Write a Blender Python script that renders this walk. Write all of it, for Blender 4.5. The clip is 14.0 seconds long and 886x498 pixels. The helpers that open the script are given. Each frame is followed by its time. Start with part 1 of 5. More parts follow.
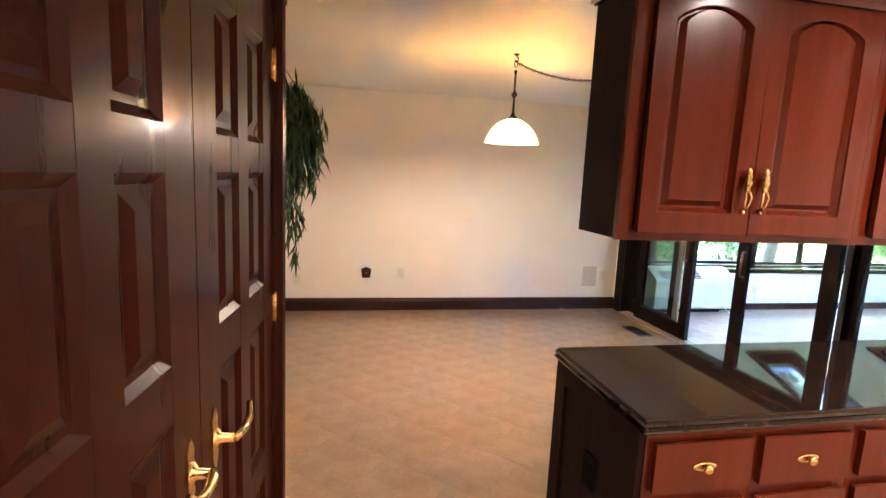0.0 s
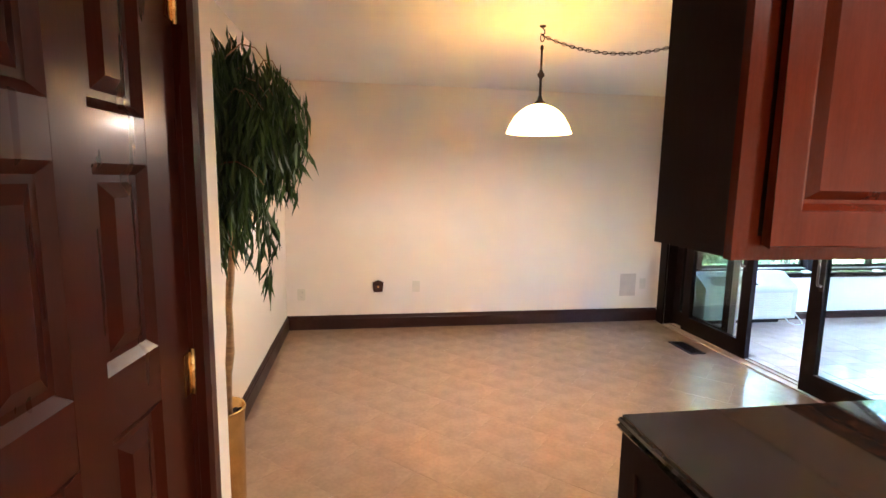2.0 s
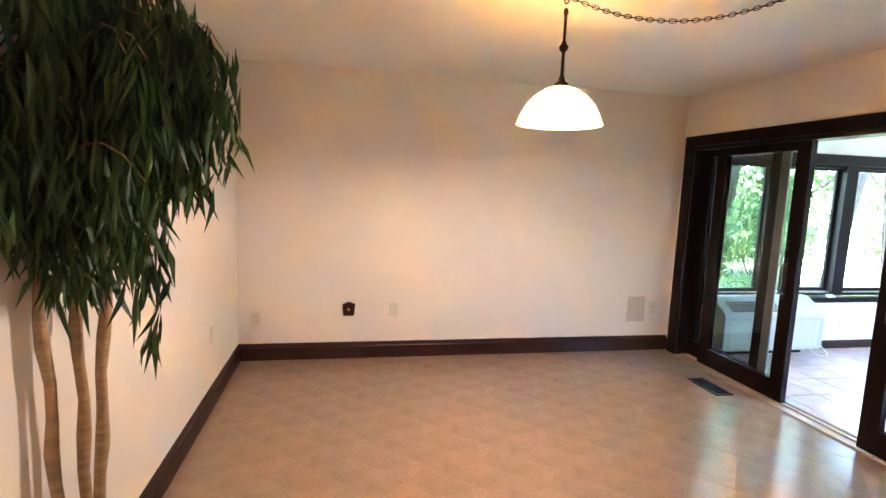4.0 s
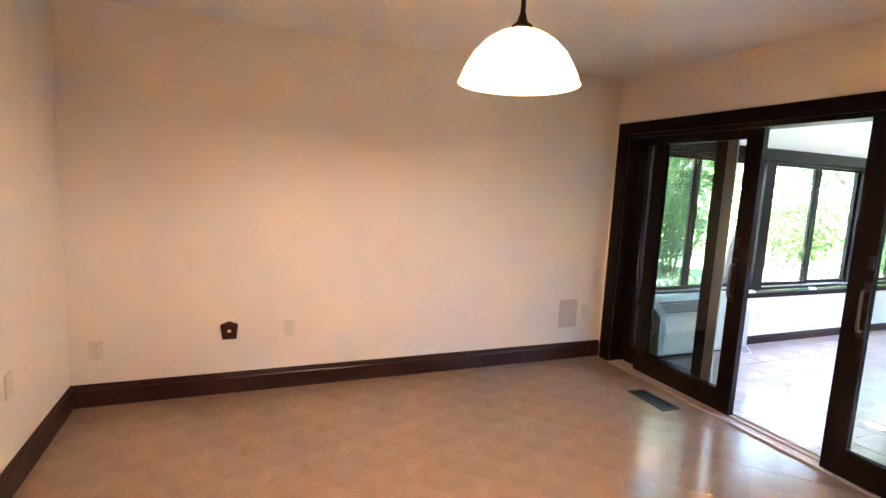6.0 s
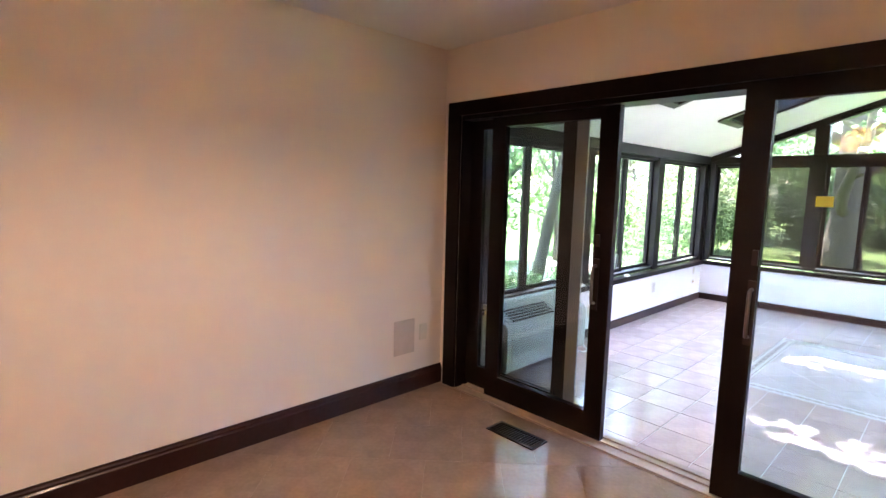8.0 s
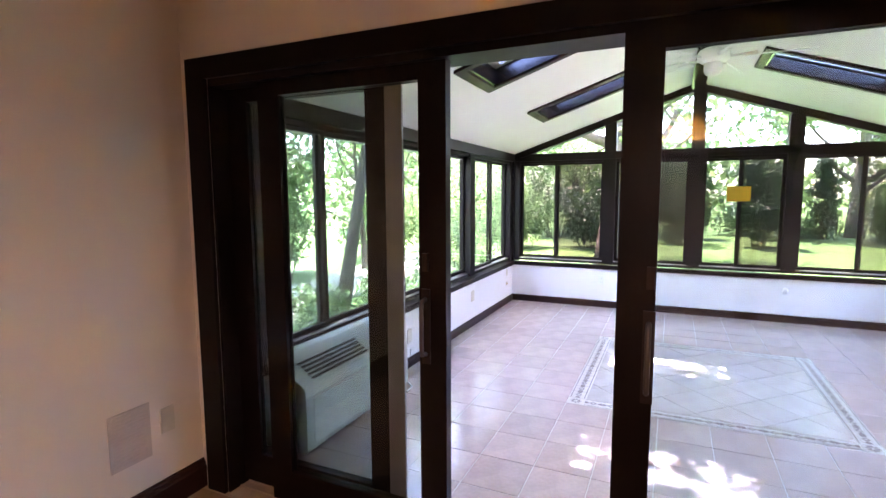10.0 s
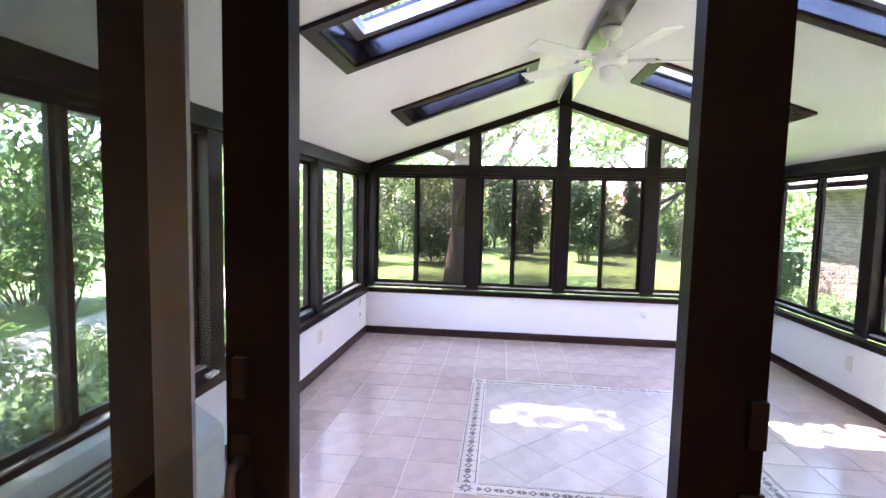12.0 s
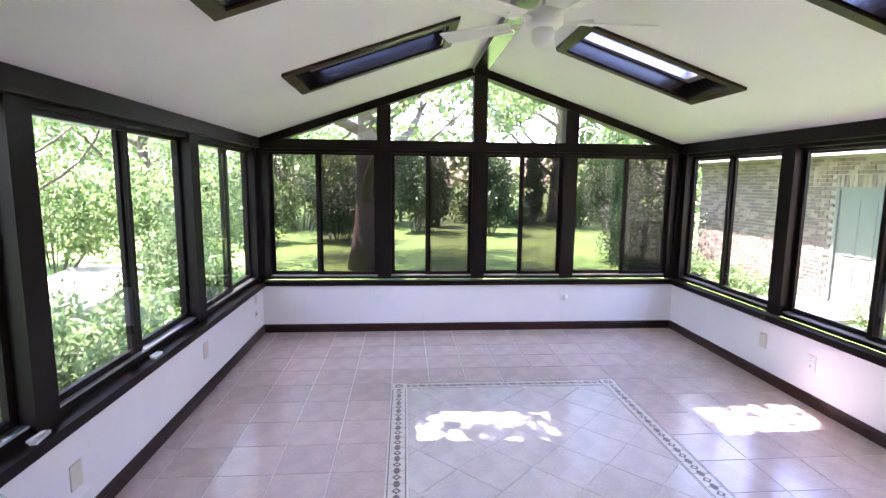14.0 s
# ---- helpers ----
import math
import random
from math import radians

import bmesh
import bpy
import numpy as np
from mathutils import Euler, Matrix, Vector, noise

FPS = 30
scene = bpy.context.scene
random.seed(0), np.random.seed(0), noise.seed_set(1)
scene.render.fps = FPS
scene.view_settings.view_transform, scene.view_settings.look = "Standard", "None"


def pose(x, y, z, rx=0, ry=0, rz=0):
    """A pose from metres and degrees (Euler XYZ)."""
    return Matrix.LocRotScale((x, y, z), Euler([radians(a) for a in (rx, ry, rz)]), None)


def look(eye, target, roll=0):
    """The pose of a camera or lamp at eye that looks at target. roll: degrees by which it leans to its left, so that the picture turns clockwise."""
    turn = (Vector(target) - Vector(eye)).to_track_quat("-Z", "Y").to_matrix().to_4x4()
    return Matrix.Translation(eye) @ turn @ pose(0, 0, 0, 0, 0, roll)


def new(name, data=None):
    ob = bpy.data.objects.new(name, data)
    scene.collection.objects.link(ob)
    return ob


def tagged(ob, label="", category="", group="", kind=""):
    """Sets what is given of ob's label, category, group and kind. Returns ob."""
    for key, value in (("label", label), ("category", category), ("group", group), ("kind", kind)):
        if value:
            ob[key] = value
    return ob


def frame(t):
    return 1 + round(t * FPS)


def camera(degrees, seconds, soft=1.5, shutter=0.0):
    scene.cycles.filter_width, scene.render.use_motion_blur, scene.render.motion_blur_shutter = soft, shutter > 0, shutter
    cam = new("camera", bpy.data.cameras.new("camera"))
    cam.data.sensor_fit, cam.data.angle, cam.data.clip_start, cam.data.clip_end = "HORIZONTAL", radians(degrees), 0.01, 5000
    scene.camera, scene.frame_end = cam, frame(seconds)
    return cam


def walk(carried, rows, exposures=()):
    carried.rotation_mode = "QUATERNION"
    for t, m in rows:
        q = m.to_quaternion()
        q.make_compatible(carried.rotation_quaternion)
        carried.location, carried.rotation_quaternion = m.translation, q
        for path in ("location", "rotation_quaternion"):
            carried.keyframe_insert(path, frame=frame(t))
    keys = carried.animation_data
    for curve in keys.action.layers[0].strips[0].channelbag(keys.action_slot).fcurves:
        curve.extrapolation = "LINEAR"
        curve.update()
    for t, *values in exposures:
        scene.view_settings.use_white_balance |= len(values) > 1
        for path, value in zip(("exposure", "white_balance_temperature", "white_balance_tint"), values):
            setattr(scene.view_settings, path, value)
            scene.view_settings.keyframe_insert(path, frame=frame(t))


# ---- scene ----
# ---------- camera and walk ----------
cam = camera(82.7, 14.0)
PATH = [
    (0, (-0.198, 0.05, 1.593), (0.204, 1.987, 1.3), 2.7),
    (0.5, (-0.149, 0.132, 1.575), (0.216, 2.076, 1.282), 2.1),
    (1, (-0.106, 0.265, 1.563), (0.221, 2.216, 1.271), 1.6),
    (1.5, (-0.077, 0.439, 1.565), (0.234, 2.394, 1.276), 1.1),
    (2, (-0.036, 0.621, 1.561), (0.273, 2.577, 1.282), 1.0),
    (2.5, (0.007, 0.806, 1.559), (0.32, 2.764, 1.296), 1.1),
    (3, (0.005, 0.972, 1.549), (0.339, 2.928, 1.304), 1.5),
    (5.5, (0.105, 1.927, 1.522), (0.728, 3.81, 1.262), 2.8),
    (5.7, (0.102, 1.974, 1.508), (0.777, 3.839, 1.254), 2.8),
    (6, (0.171, 2.142, 1.513), (0.92, 3.978, 1.251), 2.8),
    (6.5, (0.24, 2.355, 1.513), (1.129, 4.127, 1.25), 2.6),
    (7, (0.345, 2.581, 1.503), (1.381, 4.272, 1.24), 2.3),
    (7.5, (0.454, 2.82, 1.486), (1.671, 4.388, 1.242), 1.9),
    (8, (0.639, 3.053, 1.483), (2.014, 4.485, 1.242), 1.4),
    (8.2, (0.713, 3.13, 1.475), (2.147, 4.504, 1.238), 1.2),
    (10.5, (1.796, 3.808, 1.461), (3.677, 4.46, 1.263), 0.3),
    (11, (2.048, 3.968, 1.449), (3.982, 4.445, 1.279), 1.2),
    (11.5, (2.255, 4.018, 1.477), (4.219, 4.36, 1.316), 1.4),
    (12, (2.461, 4.072, 1.504), (4.442, 4.298, 1.341), 1.3),
    (12.5, (2.62, 4.158, 1.54), (4.608, 4.271, 1.354), 1.2),
    (13, (2.778, 4.172, 1.562), (4.767, 4.183, 1.351), 1.2),
    (13.5, (2.925, 4.182, 1.58), (4.908, 4.099, 1.337), 0.8),
    (14, (3.008, 4.173, 1.592), (4.984, 4.022, 1.324), 0.6),
]
EXPOSURES = [
    (0.0, 6.2, 5680, 20), (3.2, 6.12, 5560, 21), (5.5, 5.98, 6000, 28), (8.0, 5.55, 6150, 36),
    (10.5, 4.98, 6400, 44), (12.5, 4.6, 6550, 46), (14.0, 4.2, 6550, 45),
]
walk(cam, [(t, look(eye, target, roll)) for t, eye, target, roll in PATH], EXPOSURES)

# ---------- world, sun, lamps ----------
SUN_TO = Vector((0.2, 0.29, 1.0)).normalized()
world = bpy.data.worlds.new("sky")
scene.world = world
world.use_nodes = True
wn = world.node_tree
sky = wn.nodes.new("ShaderNodeTexSky")
sky.sky_type, sky.sun_disc = "NISHITA", False
sky.sun_elevation = math.asin(SUN_TO.z)
sky.sun_rotation = math.atan2(SUN_TO.x, SUN_TO.y)
wn.links.new(sky.outputs[0], wn.nodes["Background"].inputs[0])
wn.nodes["Background"].inputs[1].default_value = 0.15
sun = new("sun", bpy.data.lights.new("sun", "SUN"))
sun.data.energy, sun.data.angle, sun.data.color = 5.0, radians(0.5), (1, 0.95, 0.87)
sun.matrix_world = look(SUN_TO * 30, (0, 0, 0))


def lamp(name, kind, place, power, colour, size, aim=None):
    ob = new(name, bpy.data.lights.new(name, kind))
    ob.data.energy, ob.data.color = power, colour
    if kind == "AREA":
        ob.data.shape, ob.data.size, ob.data.spread = "DISK", size, radians(150)
    else:
        ob.data.shadow_soft_size = size
    ob.matrix_world = look(place, aim) if aim else Matrix.Translation(place)
    return ob


WARM = (1.0, 0.80, 0.58)
lamp("pendant_bulb", "POINT", (1.017, 3.635, 1.872), 1.6, WARM, 0.045)
for cx, cy in ((1.5, 0.55), (2.6, 0.55), (0.35, -1.2), (1.9, -1.2)):
    lamp("can_bulb", "AREA", (cx, cy, 2.445), 0.56, WARM, 0.12, (cx, cy + 1e-4, 0))

# ---------- materials ----------


def material(name):
    m = bpy.data.materials.new(name)
    m.use_nodes = True
    return m, m.node_tree, m.node_tree.nodes["Principled BSDF"]


def noise_node(t, scale, detail=4.0, stretch=None, coords="Object"):
    tc = t.nodes.new("ShaderNodeTexCoord")
    mp = t.nodes.new("ShaderNodeMapping")
    mp.inputs["Scale"].default_value = stretch or (1, 1, 1)
    t.links.new(tc.outputs[coords], mp.inputs[0])
    n = t.nodes.new("ShaderNodeTexNoise")
    n.inputs["Scale"].default_value, n.inputs["Detail"].default_value = scale, detail
    t.links.new(mp.outputs[0], n.inputs["Vector"])
    return n


def ramp(t, src, stops):
    r = t.nodes.new("ShaderNodeValToRGB")
    while len(r.color_ramp.elements) < len(stops):
        r.color_ramp.elements.new(0.5)
    for e, (p, c) in zip(r.color_ramp.elements, stops):
        e.position, e.color = p, (*c, 1)
    t.links.new(src, r.inputs[0])
    return r


def bump(t, b, src, strength, distance=0.01):
    n = t.nodes.new("ShaderNodeBump")
    n.inputs["Strength"].default_value, n.inputs["Distance"].default_value = strength, distance
    t.links.new(src, n.inputs["Height"])
    t.links.new(n.outputs[0], b.inputs["Normal"])


def mul(t, a, b, fac=1.0, mode="MULTIPLY"):
    m = t.nodes.new("ShaderNodeMix")
    m.data_type, m.blend_type = "RGBA", mode
    m.inputs["Factor"].default_value = fac
    t.links.new(a, m.inputs[6])
    t.links.new(b, m.inputs[7])
    return m.outputs[2]


def plain(name, colour, rough=0.5, metal=0.0, vary=0.12, scale=6.0, fine=60.0, relief=0.05, stretch=None, coat=0.0, random_tint=0.0, coords="Object", spec=0.5):
    """Colour with stains at one scale and grain at another, and fine relief."""
    m, t, b = material(name)
    c = np.array(colour)
    big = noise_node(t, scale, 3, stretch, coords)
    small = noise_node(t, fine, 5, stretch, coords)
    col = ramp(t, big.outputs["Fac"], [(0.3, tuple(c * (1 - vary))), (0.7, tuple(np.minimum(c * (1 + vary), 1)))])
    grain = ramp(t, small.outputs["Fac"], [(0.3, (1 - vary, 1 - vary, 1 - vary)), (0.7, (1, 1, 1))])
    out = mul(t, col.outputs[0], grain.outputs[0])
    if random_tint:
        info = t.nodes.new("ShaderNodeObjectInfo")
        tint = ramp(t, info.outputs["Random"], [(0.0, (1 - random_tint,) * 3), (1.0, (1, 1, 1))])
        out = mul(t, out, tint.outputs[0])
    t.links.new(out, b.inputs["Base Color"])
    rr = ramp(t, big.outputs["Fac"], [(0.3, (rough * 0.85,) * 3), (0.7, (min(rough * 1.2, 1),) * 3)])
    t.links.new(rr.outputs[0], b.inputs["Roughness"])
    b.inputs["Metallic"].default_value = metal
    b.inputs["Specular IOR Level"].default_value = spec
    b.inputs["Coat Weight"].default_value = coat
    b.inputs["Coat Roughness"].default_value = 0.12
    if relief:
        bump(t, b, small.outputs["Fac"], relief)
    return m


def glass_material(name, tint, gloss=1.0, dust=0.0):
    m, t, b = material(name)
    clear = t.nodes.new("ShaderNodeBsdfTransparent")
    clear.inputs[0].default_value = (*tint, 1)
    shine = t.nodes.new("ShaderNodeBsdfGlossy")
    shine.inputs["Roughness"].default_value = 0.02
    facing = t.nodes.new("ShaderNodeLayerWeight")
    facing.inputs[0].default_value = 0.5
    power = t.nodes.new("ShaderNodeMath")
    power.operation = "POWER"
    power.inputs[1].default_value = 4.0
    t.links.new(facing.outputs["Facing"], power.inputs[0])
    mix = t.nodes.new("ShaderNodeMixShader")
    sc = t.nodes.new("ShaderNodeMath")
    sc.operation = "MULTIPLY_ADD"
    sc.inputs[1].default_value = 0.55 * gloss
    sc.inputs[2].default_value = 0.035 * gloss
    t.links.new(power.outputs[0], sc.inputs[0])
    t.links.new(sc.outputs[0], mix.inputs[0])
    t.links.new(clear.outputs[0], mix.inputs[1])
    t.links.new(shine.outputs[0], mix.inputs[2])
    last = mix.outputs[0]
    if dust:
        veil = t.nodes.new("ShaderNodeBsdfDiffuse")
        veil.inputs[0].default_value = (0.10, 0.085, 0.08, 1)
        m2 = t.nodes.new("ShaderNodeMixShader")
        m2.inputs[0].default_value = dust
        t.links.new(last, m2.inputs[1])
        t.links.new(veil.outputs[0], m2.inputs[2])
        last = m2.outputs[0]
    t.links.new(last, t.nodes["Material Output"].inputs[0])
    return m


def leaf_material(name, dark, light, translucent=0.35):
    m, t, b = material(name)
    geo = t.nodes.new("ShaderNodeNewGeometry")
    col = ramp(t, geo.outputs["Random Per Island"], [(0.0, dark), (0.6, tuple((np.array(dark) + np.array(light)) / 2)), (1.0, light)])
    t.links.new(col.outputs[0], b.inputs["Base Color"])
    b.inputs["Roughness"].default_value = 0.45
    tr = t.nodes.new("ShaderNodeBsdfTranslucent")
    t.links.new(col.outputs[0], tr.inputs[0])
    mix = t.nodes.new("ShaderNodeMixShader")
    mix.inputs[0].default_value = translucent
    t.links.new(b.outputs[0], mix.inputs[1])
    t.links.new(tr.outputs[0], mix.inputs[2])
    t.links.new(mix.outputs[0], t.nodes["Material Output"].inputs[0])
    return m


def tile_material(name, colour, rough, vary=0.10, tint=0.12):
    m = plain(name, colour, rough, vary=vary, scale=7, fine=45, relief=0.03, random_tint=tint)
    return m


def granite_material():
    m, t, b = material("granite")
    big = noise_node(t, 58, 8)
    fine = noise_node(t, 160, 4)
    col = ramp(t, big.outputs["Fac"], [(0.42, (0.010, 0.009, 0.008)), (0.53, (0.018, 0.010, 0.007)), (0.64, (0.055, 0.022, 0.011)), (0.75, (0.06, 0.032, 0.02))])
    grain = ramp(t, fine.outputs["Fac"], [(0.35, (0.45, 0.45, 0.45)), (0.65, (1, 1, 1))])
    t.links.new(mul(t, col.outputs[0], grain.outputs[0]), b.inputs["Base Color"])
    b.inputs["Roughness"].default_value = 0.03
    b.inputs["Specular IOR Level"].default_value = 0.5
    return m


M_WALL = plain("cream_wall_paint", (0.82, 0.73, 0.63), 0.6, vary=0.03, scale=1.5, fine=220, relief=0.08)
M_CEIL = plain("ceiling_paint", (0.80, 0.77, 0.72), 0.7, vary=0.03, scale=1.2, fine=120, relief=0.25)
M_SUNWALL = plain("white_sunroom_paint", (0.86, 0.83, 0.81), 0.6, vary=0.03, scale=1.5, fine=200, relief=0.06)
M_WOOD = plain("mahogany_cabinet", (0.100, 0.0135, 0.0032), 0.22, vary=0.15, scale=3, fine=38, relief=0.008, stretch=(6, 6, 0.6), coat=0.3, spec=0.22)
# Side copy of the cabinet wood, with its shade put into a near-black colour.
M_WOODSIDE = plain("shaded_cabinet_side", (0.018, 0.007, 0.004), 0.5, vary=0.2, scale=3, fine=40, relief=0.02, stretch=(6, 6, 0.6), spec=0.08)
M_DOOR = plain("mahogany_door", (0.036, 0.0062, 0.0024), 0.30, vary=0.15, scale=3, fine=36, relief=0.008, stretch=(6, 6, 0.6), coat=0.08, spec=0.10)
M_TRIM = plain("dark_stained_trim", (0.036, 0.010, 0.006), 0.38, vary=0.25, scale=3, fine=40, relief=0.03, coat=0.1, spec=0.3)
M_FRAME = plain("dark_brown_frame", (0.010, 0.0045, 0.003), 0.40, vary=0.2, scale=3, fine=50, relief=0.02, spec=0.13)
M_BEAM = plain("varnished_dark_board", (0.014, 0.0065, 0.0045), 0.20, vary=0.2, scale=3, fine=40, relief=0.015, coat=0.35, spec=0.5)
M_WINFRAME = plain("bronze_window_frame", (0.012, 0.007, 0.006), 0.42, vary=0.15, scale=4, fine=60, relief=0.02, spec=0.14)
M_BRASS = plain("polished_brass", (0.83, 0.58, 0.22), 0.2, 1.0, vary=0.12, scale=15, fine=90, relief=0.02)
M_BRONZE = plain("dark_bronze", (0.035, 0.022, 0.016), 0.4, 0.7, vary=0.2, scale=20, fine=90, relief=0.03)
M_CHROME = plain("dull_nickel", (0.14, 0.11, 0.09), 0.45, 0.7, vary=0.1, scale=15, fine=80, relief=0.02)
M_DULL = plain("dull_bronze_metal", (0.36, 0.33, 0.32), 0.35, 0.6, vary=0.12, scale=6, fine=50, relief=0.02)
M_THRESH = plain("tan_threshold", (0.45, 0.34, 0.26), 0.4, vary=0.12, scale=6, fine=50, relief=0.03)
M_ALU = plain("aluminium_track", (0.60, 0.58, 0.57), 0.35, 0.8, vary=0.1, scale=8, fine=60, relief=0.02)
M_PLASTIC = plain("almond_plastic", (0.70, 0.64, 0.52), 0.4, vary=0.04, scale=12, fine=90, relief=0.0)
# White plastic greyed: the shadow behind the door glass is in the colour.
M_ACBODY = plain("shaded_white_plastic", (0.50, 0.51, 0.45), 0.45, vary=0.05, scale=5, fine=80, relief=0.0)
M_WHITE = plain("white_plastic", (0.82, 0.82, 0.78), 0.4, vary=0.04, scale=9, fine=90, relief=0.0)
M_BLACK = plain("black_slot", (0.008, 0.008, 0.008), 0.7, vary=0.2, relief=0.0, spec=0.05)
M_GREYPLATE = plain("beige_grille", (0.60, 0.51, 0.43), 0.55, vary=0.06, scale=12, fine=200, relief=0.2)
M_TILE = tile_material("beige_tile", (0.34, 0.225, 0.15), 0.18, 0.13, 0.006)
M_GROUT = plain("beige_grout", (0.42, 0.30, 0.21), 0.85, vary=0.12, scale=4, fine=120, relief=0.15)
M_SUNTILE = tile_material("pink_tan_tile", (0.67, 0.51, 0.45), 0.16)
M_SUNINNER = tile_material("pale_stone_tile", (0.72, 0.63, 0.57), 0.15, tint=0.05)
M_SUNGROUT = plain("pale_grout", (0.76, 0.70, 0.64), 0.85, vary=0.10, scale=4, fine=120, relief=0.15)
M_BORDER = plain("cream_border_stone", (0.72, 0.64, 0.56), 0.3, vary=0.08, scale=12, fine=90, relief=0.03)
M_MOTIF = plain("brown_mosaic", (0.20, 0.13, 0.11), 0.35, vary=0.15, scale=20, fine=90, relief=0.03)
M_GRANITE = granite_material()
M_GLASS = glass_material("clear_glass", (0.93, 0.96, 0.95))
M_DOORGLASS = glass_material("tinted_door_glass", (0.83, 0.87, 0.85), 1.0, 0.012)
M_FIXGLASS = glass_material("grey_green_door_glass", (0.77, 0.82, 0.80), 1.0, 0.01)
M_TINT = glass_material("sun_screen_glass", (0.50, 0.51, 0.48), 0.5, 0.04)
M_TINT2 = glass_material("double_screen_glass", (0.38, 0.355, 0.345), 0.5, 0.08)
M_SKYGLASS = glass_material("skylight_glass", (0.86, 0.92, 1.0), 1.0)
M_YELLOW = plain("yellow_sticker", (0.74, 0.78, 0.04), 0.5, vary=0.05, relief=0.0)
M_BARK = plain("grey_brown_bark", (0.13, 0.10, 0.08), 0.9, vary=0.35, scale=5, fine=30, relief=0.6, stretch=(3, 3, 0.7))
M_CANE = plain("tan_cane", (0.42, 0.27, 0.13), 0.6, vary=0.25, scale=8, fine=40, relief=0.2, stretch=(1, 1, 6))
M_SOIL = plain("potting_bark", (0.06, 0.035, 0.022), 0.9, vary=0.4, scale=20, fine=80, relief=0.6)
M_FICUS = leaf_material("ficus_leaf", (0.018, 0.058, 0.018), (0.12, 0.21, 0.065), 0.35)
M_LEAF = leaf_material("tree_leaf", (0.058, 0.118, 0.034), (0.20, 0.30, 0.115), 0.6)
M_LEAF2 = leaf_material("shrub_leaf", (0.062, 0.128, 0.046), (0.21, 0.31, 0.14), 0.55)
M_CONIFER = leaf_material("conifer_leaf", (0.018, 0.050, 0.022), (0.055, 0.11, 0.045), 0.25)
M_LAWN = plain("lawn_grass", (0.085, 0.17, 0.032), 0.9, vary=0.3, scale=0.35, fine=9, relief=0.6)
M_GRAVEL = plain("pale_gravel", (0.48, 0.44, 0.38), 0.9, vary=0.25, scale=3, fine=50, relief=0.6)
M_BRICK = plain("grey_brown_brick", (0.165, 0.128, 0.105), 0.85, vary=0.25, scale=6, fine=50, relief=0.4)
M_BRICK2 = plain("tan_brick", (0.25, 0.20, 0.16), 0.85, vary=0.25, scale=6, fine=50, relief=0.4)
M_MORTAR = plain("mortar", (0.28, 0.25, 0.22), 0.9, vary=0.15, scale=6, fine=90, relief=0.3)
M_SHINGLE = plain("grey_shingle", (0.50, 0.48, 0.46), 0.9, vary=0.2, scale=3, fine=30, relief=0.4)
M_EXTDOOR = plain("grey_green_door", (0.13, 0.15, 0.13), 0.5, vary=0.06, scale=5, fine=80, relief=0.03)
M_FASCIA = plain("grey_fascia", (0.52, 0.50, 0.48), 0.6, vary=0.1, scale=3, fine=60, relief=0.05)


def glow_material(name, colour, strength):
    m, t, b = material(name)
    n = noise_node(t, 9, 3)
    c = np.array(colour)
    col = ramp(t, n.outputs["Fac"], [(0.3, tuple(c * 0.9)), (0.7, tuple(c))])
    b.inputs["Roughness"].default_value = 0.3
    t.links.new(col.outputs[0], b.inputs["Base Color"])
    t.links.new(col.outputs[0], b.inputs["Emission Color"])
    b.inputs["Emission Strength"].default_value = strength
    return m


M_SHADE = glow_material("alabaster_glass", (1.0, 0.74, 0.30), 0.008)
st = M_SHADE.node_tree
tl = st.nodes.new("ShaderNodeBsdfTranslucent")
tl.inputs[0].default_value = (1.0, 0.80, 0.42, 1)
mx = st.nodes.new("ShaderNodeMixShader")
mx.inputs[0].default_value = 0.48
st.links.new(st.nodes["Principled BSDF"].outputs[0], mx.inputs[1])
st.links.new(tl.outputs[0], mx.inputs[2])
st.links.new(mx.outputs[0], st.nodes["Material Output"].inputs[0])
M_BULB = glow_material("can_lens", (1.0, 0.75, 0.48), 0.8)

# ---------- helpers for meshes ----------


def finish(name, bm, mat, bevel=0.0, smooth=False):
    if bevel:
        es = [e for e in bm.edges if len(e.link_faces) == 2 and e.calc_face_angle(0) > 0.6]
        bmesh.ops.bevel(bm, geom=es, offset=bevel, segments=2, affect="EDGES", profile=0.6, clamp_overlap=True)
    bmesh.ops.recalc_face_normals(bm, faces=bm.faces)
    me = bpy.data.meshes.new(name)
    bm.to_mesh(me)
    bm.free()
    for mm in (mat if isinstance(mat, (list, tuple)) else [mat]):
        me.materials.append(mm)
    if smooth:
        for p in me.polygons:
            p.use_smooth = True
    return me


def part(name, bm, mat, parent=None, label="", bevel=0.0, smooth=False):
    ob = new(name, finish(name, bm, mat, bevel, smooth))
    if parent:
        ob.parent = parent
    if label:
        ob["label"] = label
    return ob


def thing(name, place, label, category, group="", kind=""):
    ob = new(name)
    ob.location = place
    ob.empty_display_size = 0.1
    return tagged(ob, label, category, group, kind)


def box(x0, x1, y0, y1, z0, z1, bm=None):
    bm = bm or bmesh.new()
    v = [bm.verts.new((x, y, z)) for z in (z0, z1) for x, y in ((x0, y0), (x1, y0), (x1, y1), (x0, y1))]
    for f in ((3, 2, 1, 0), (4, 5, 6, 7), (0, 1, 5, 4), (1, 2, 6, 5), (2, 3, 7, 6), (3, 0, 4, 7)):
        bm.faces.new([v[i] for i in f])
    return bm


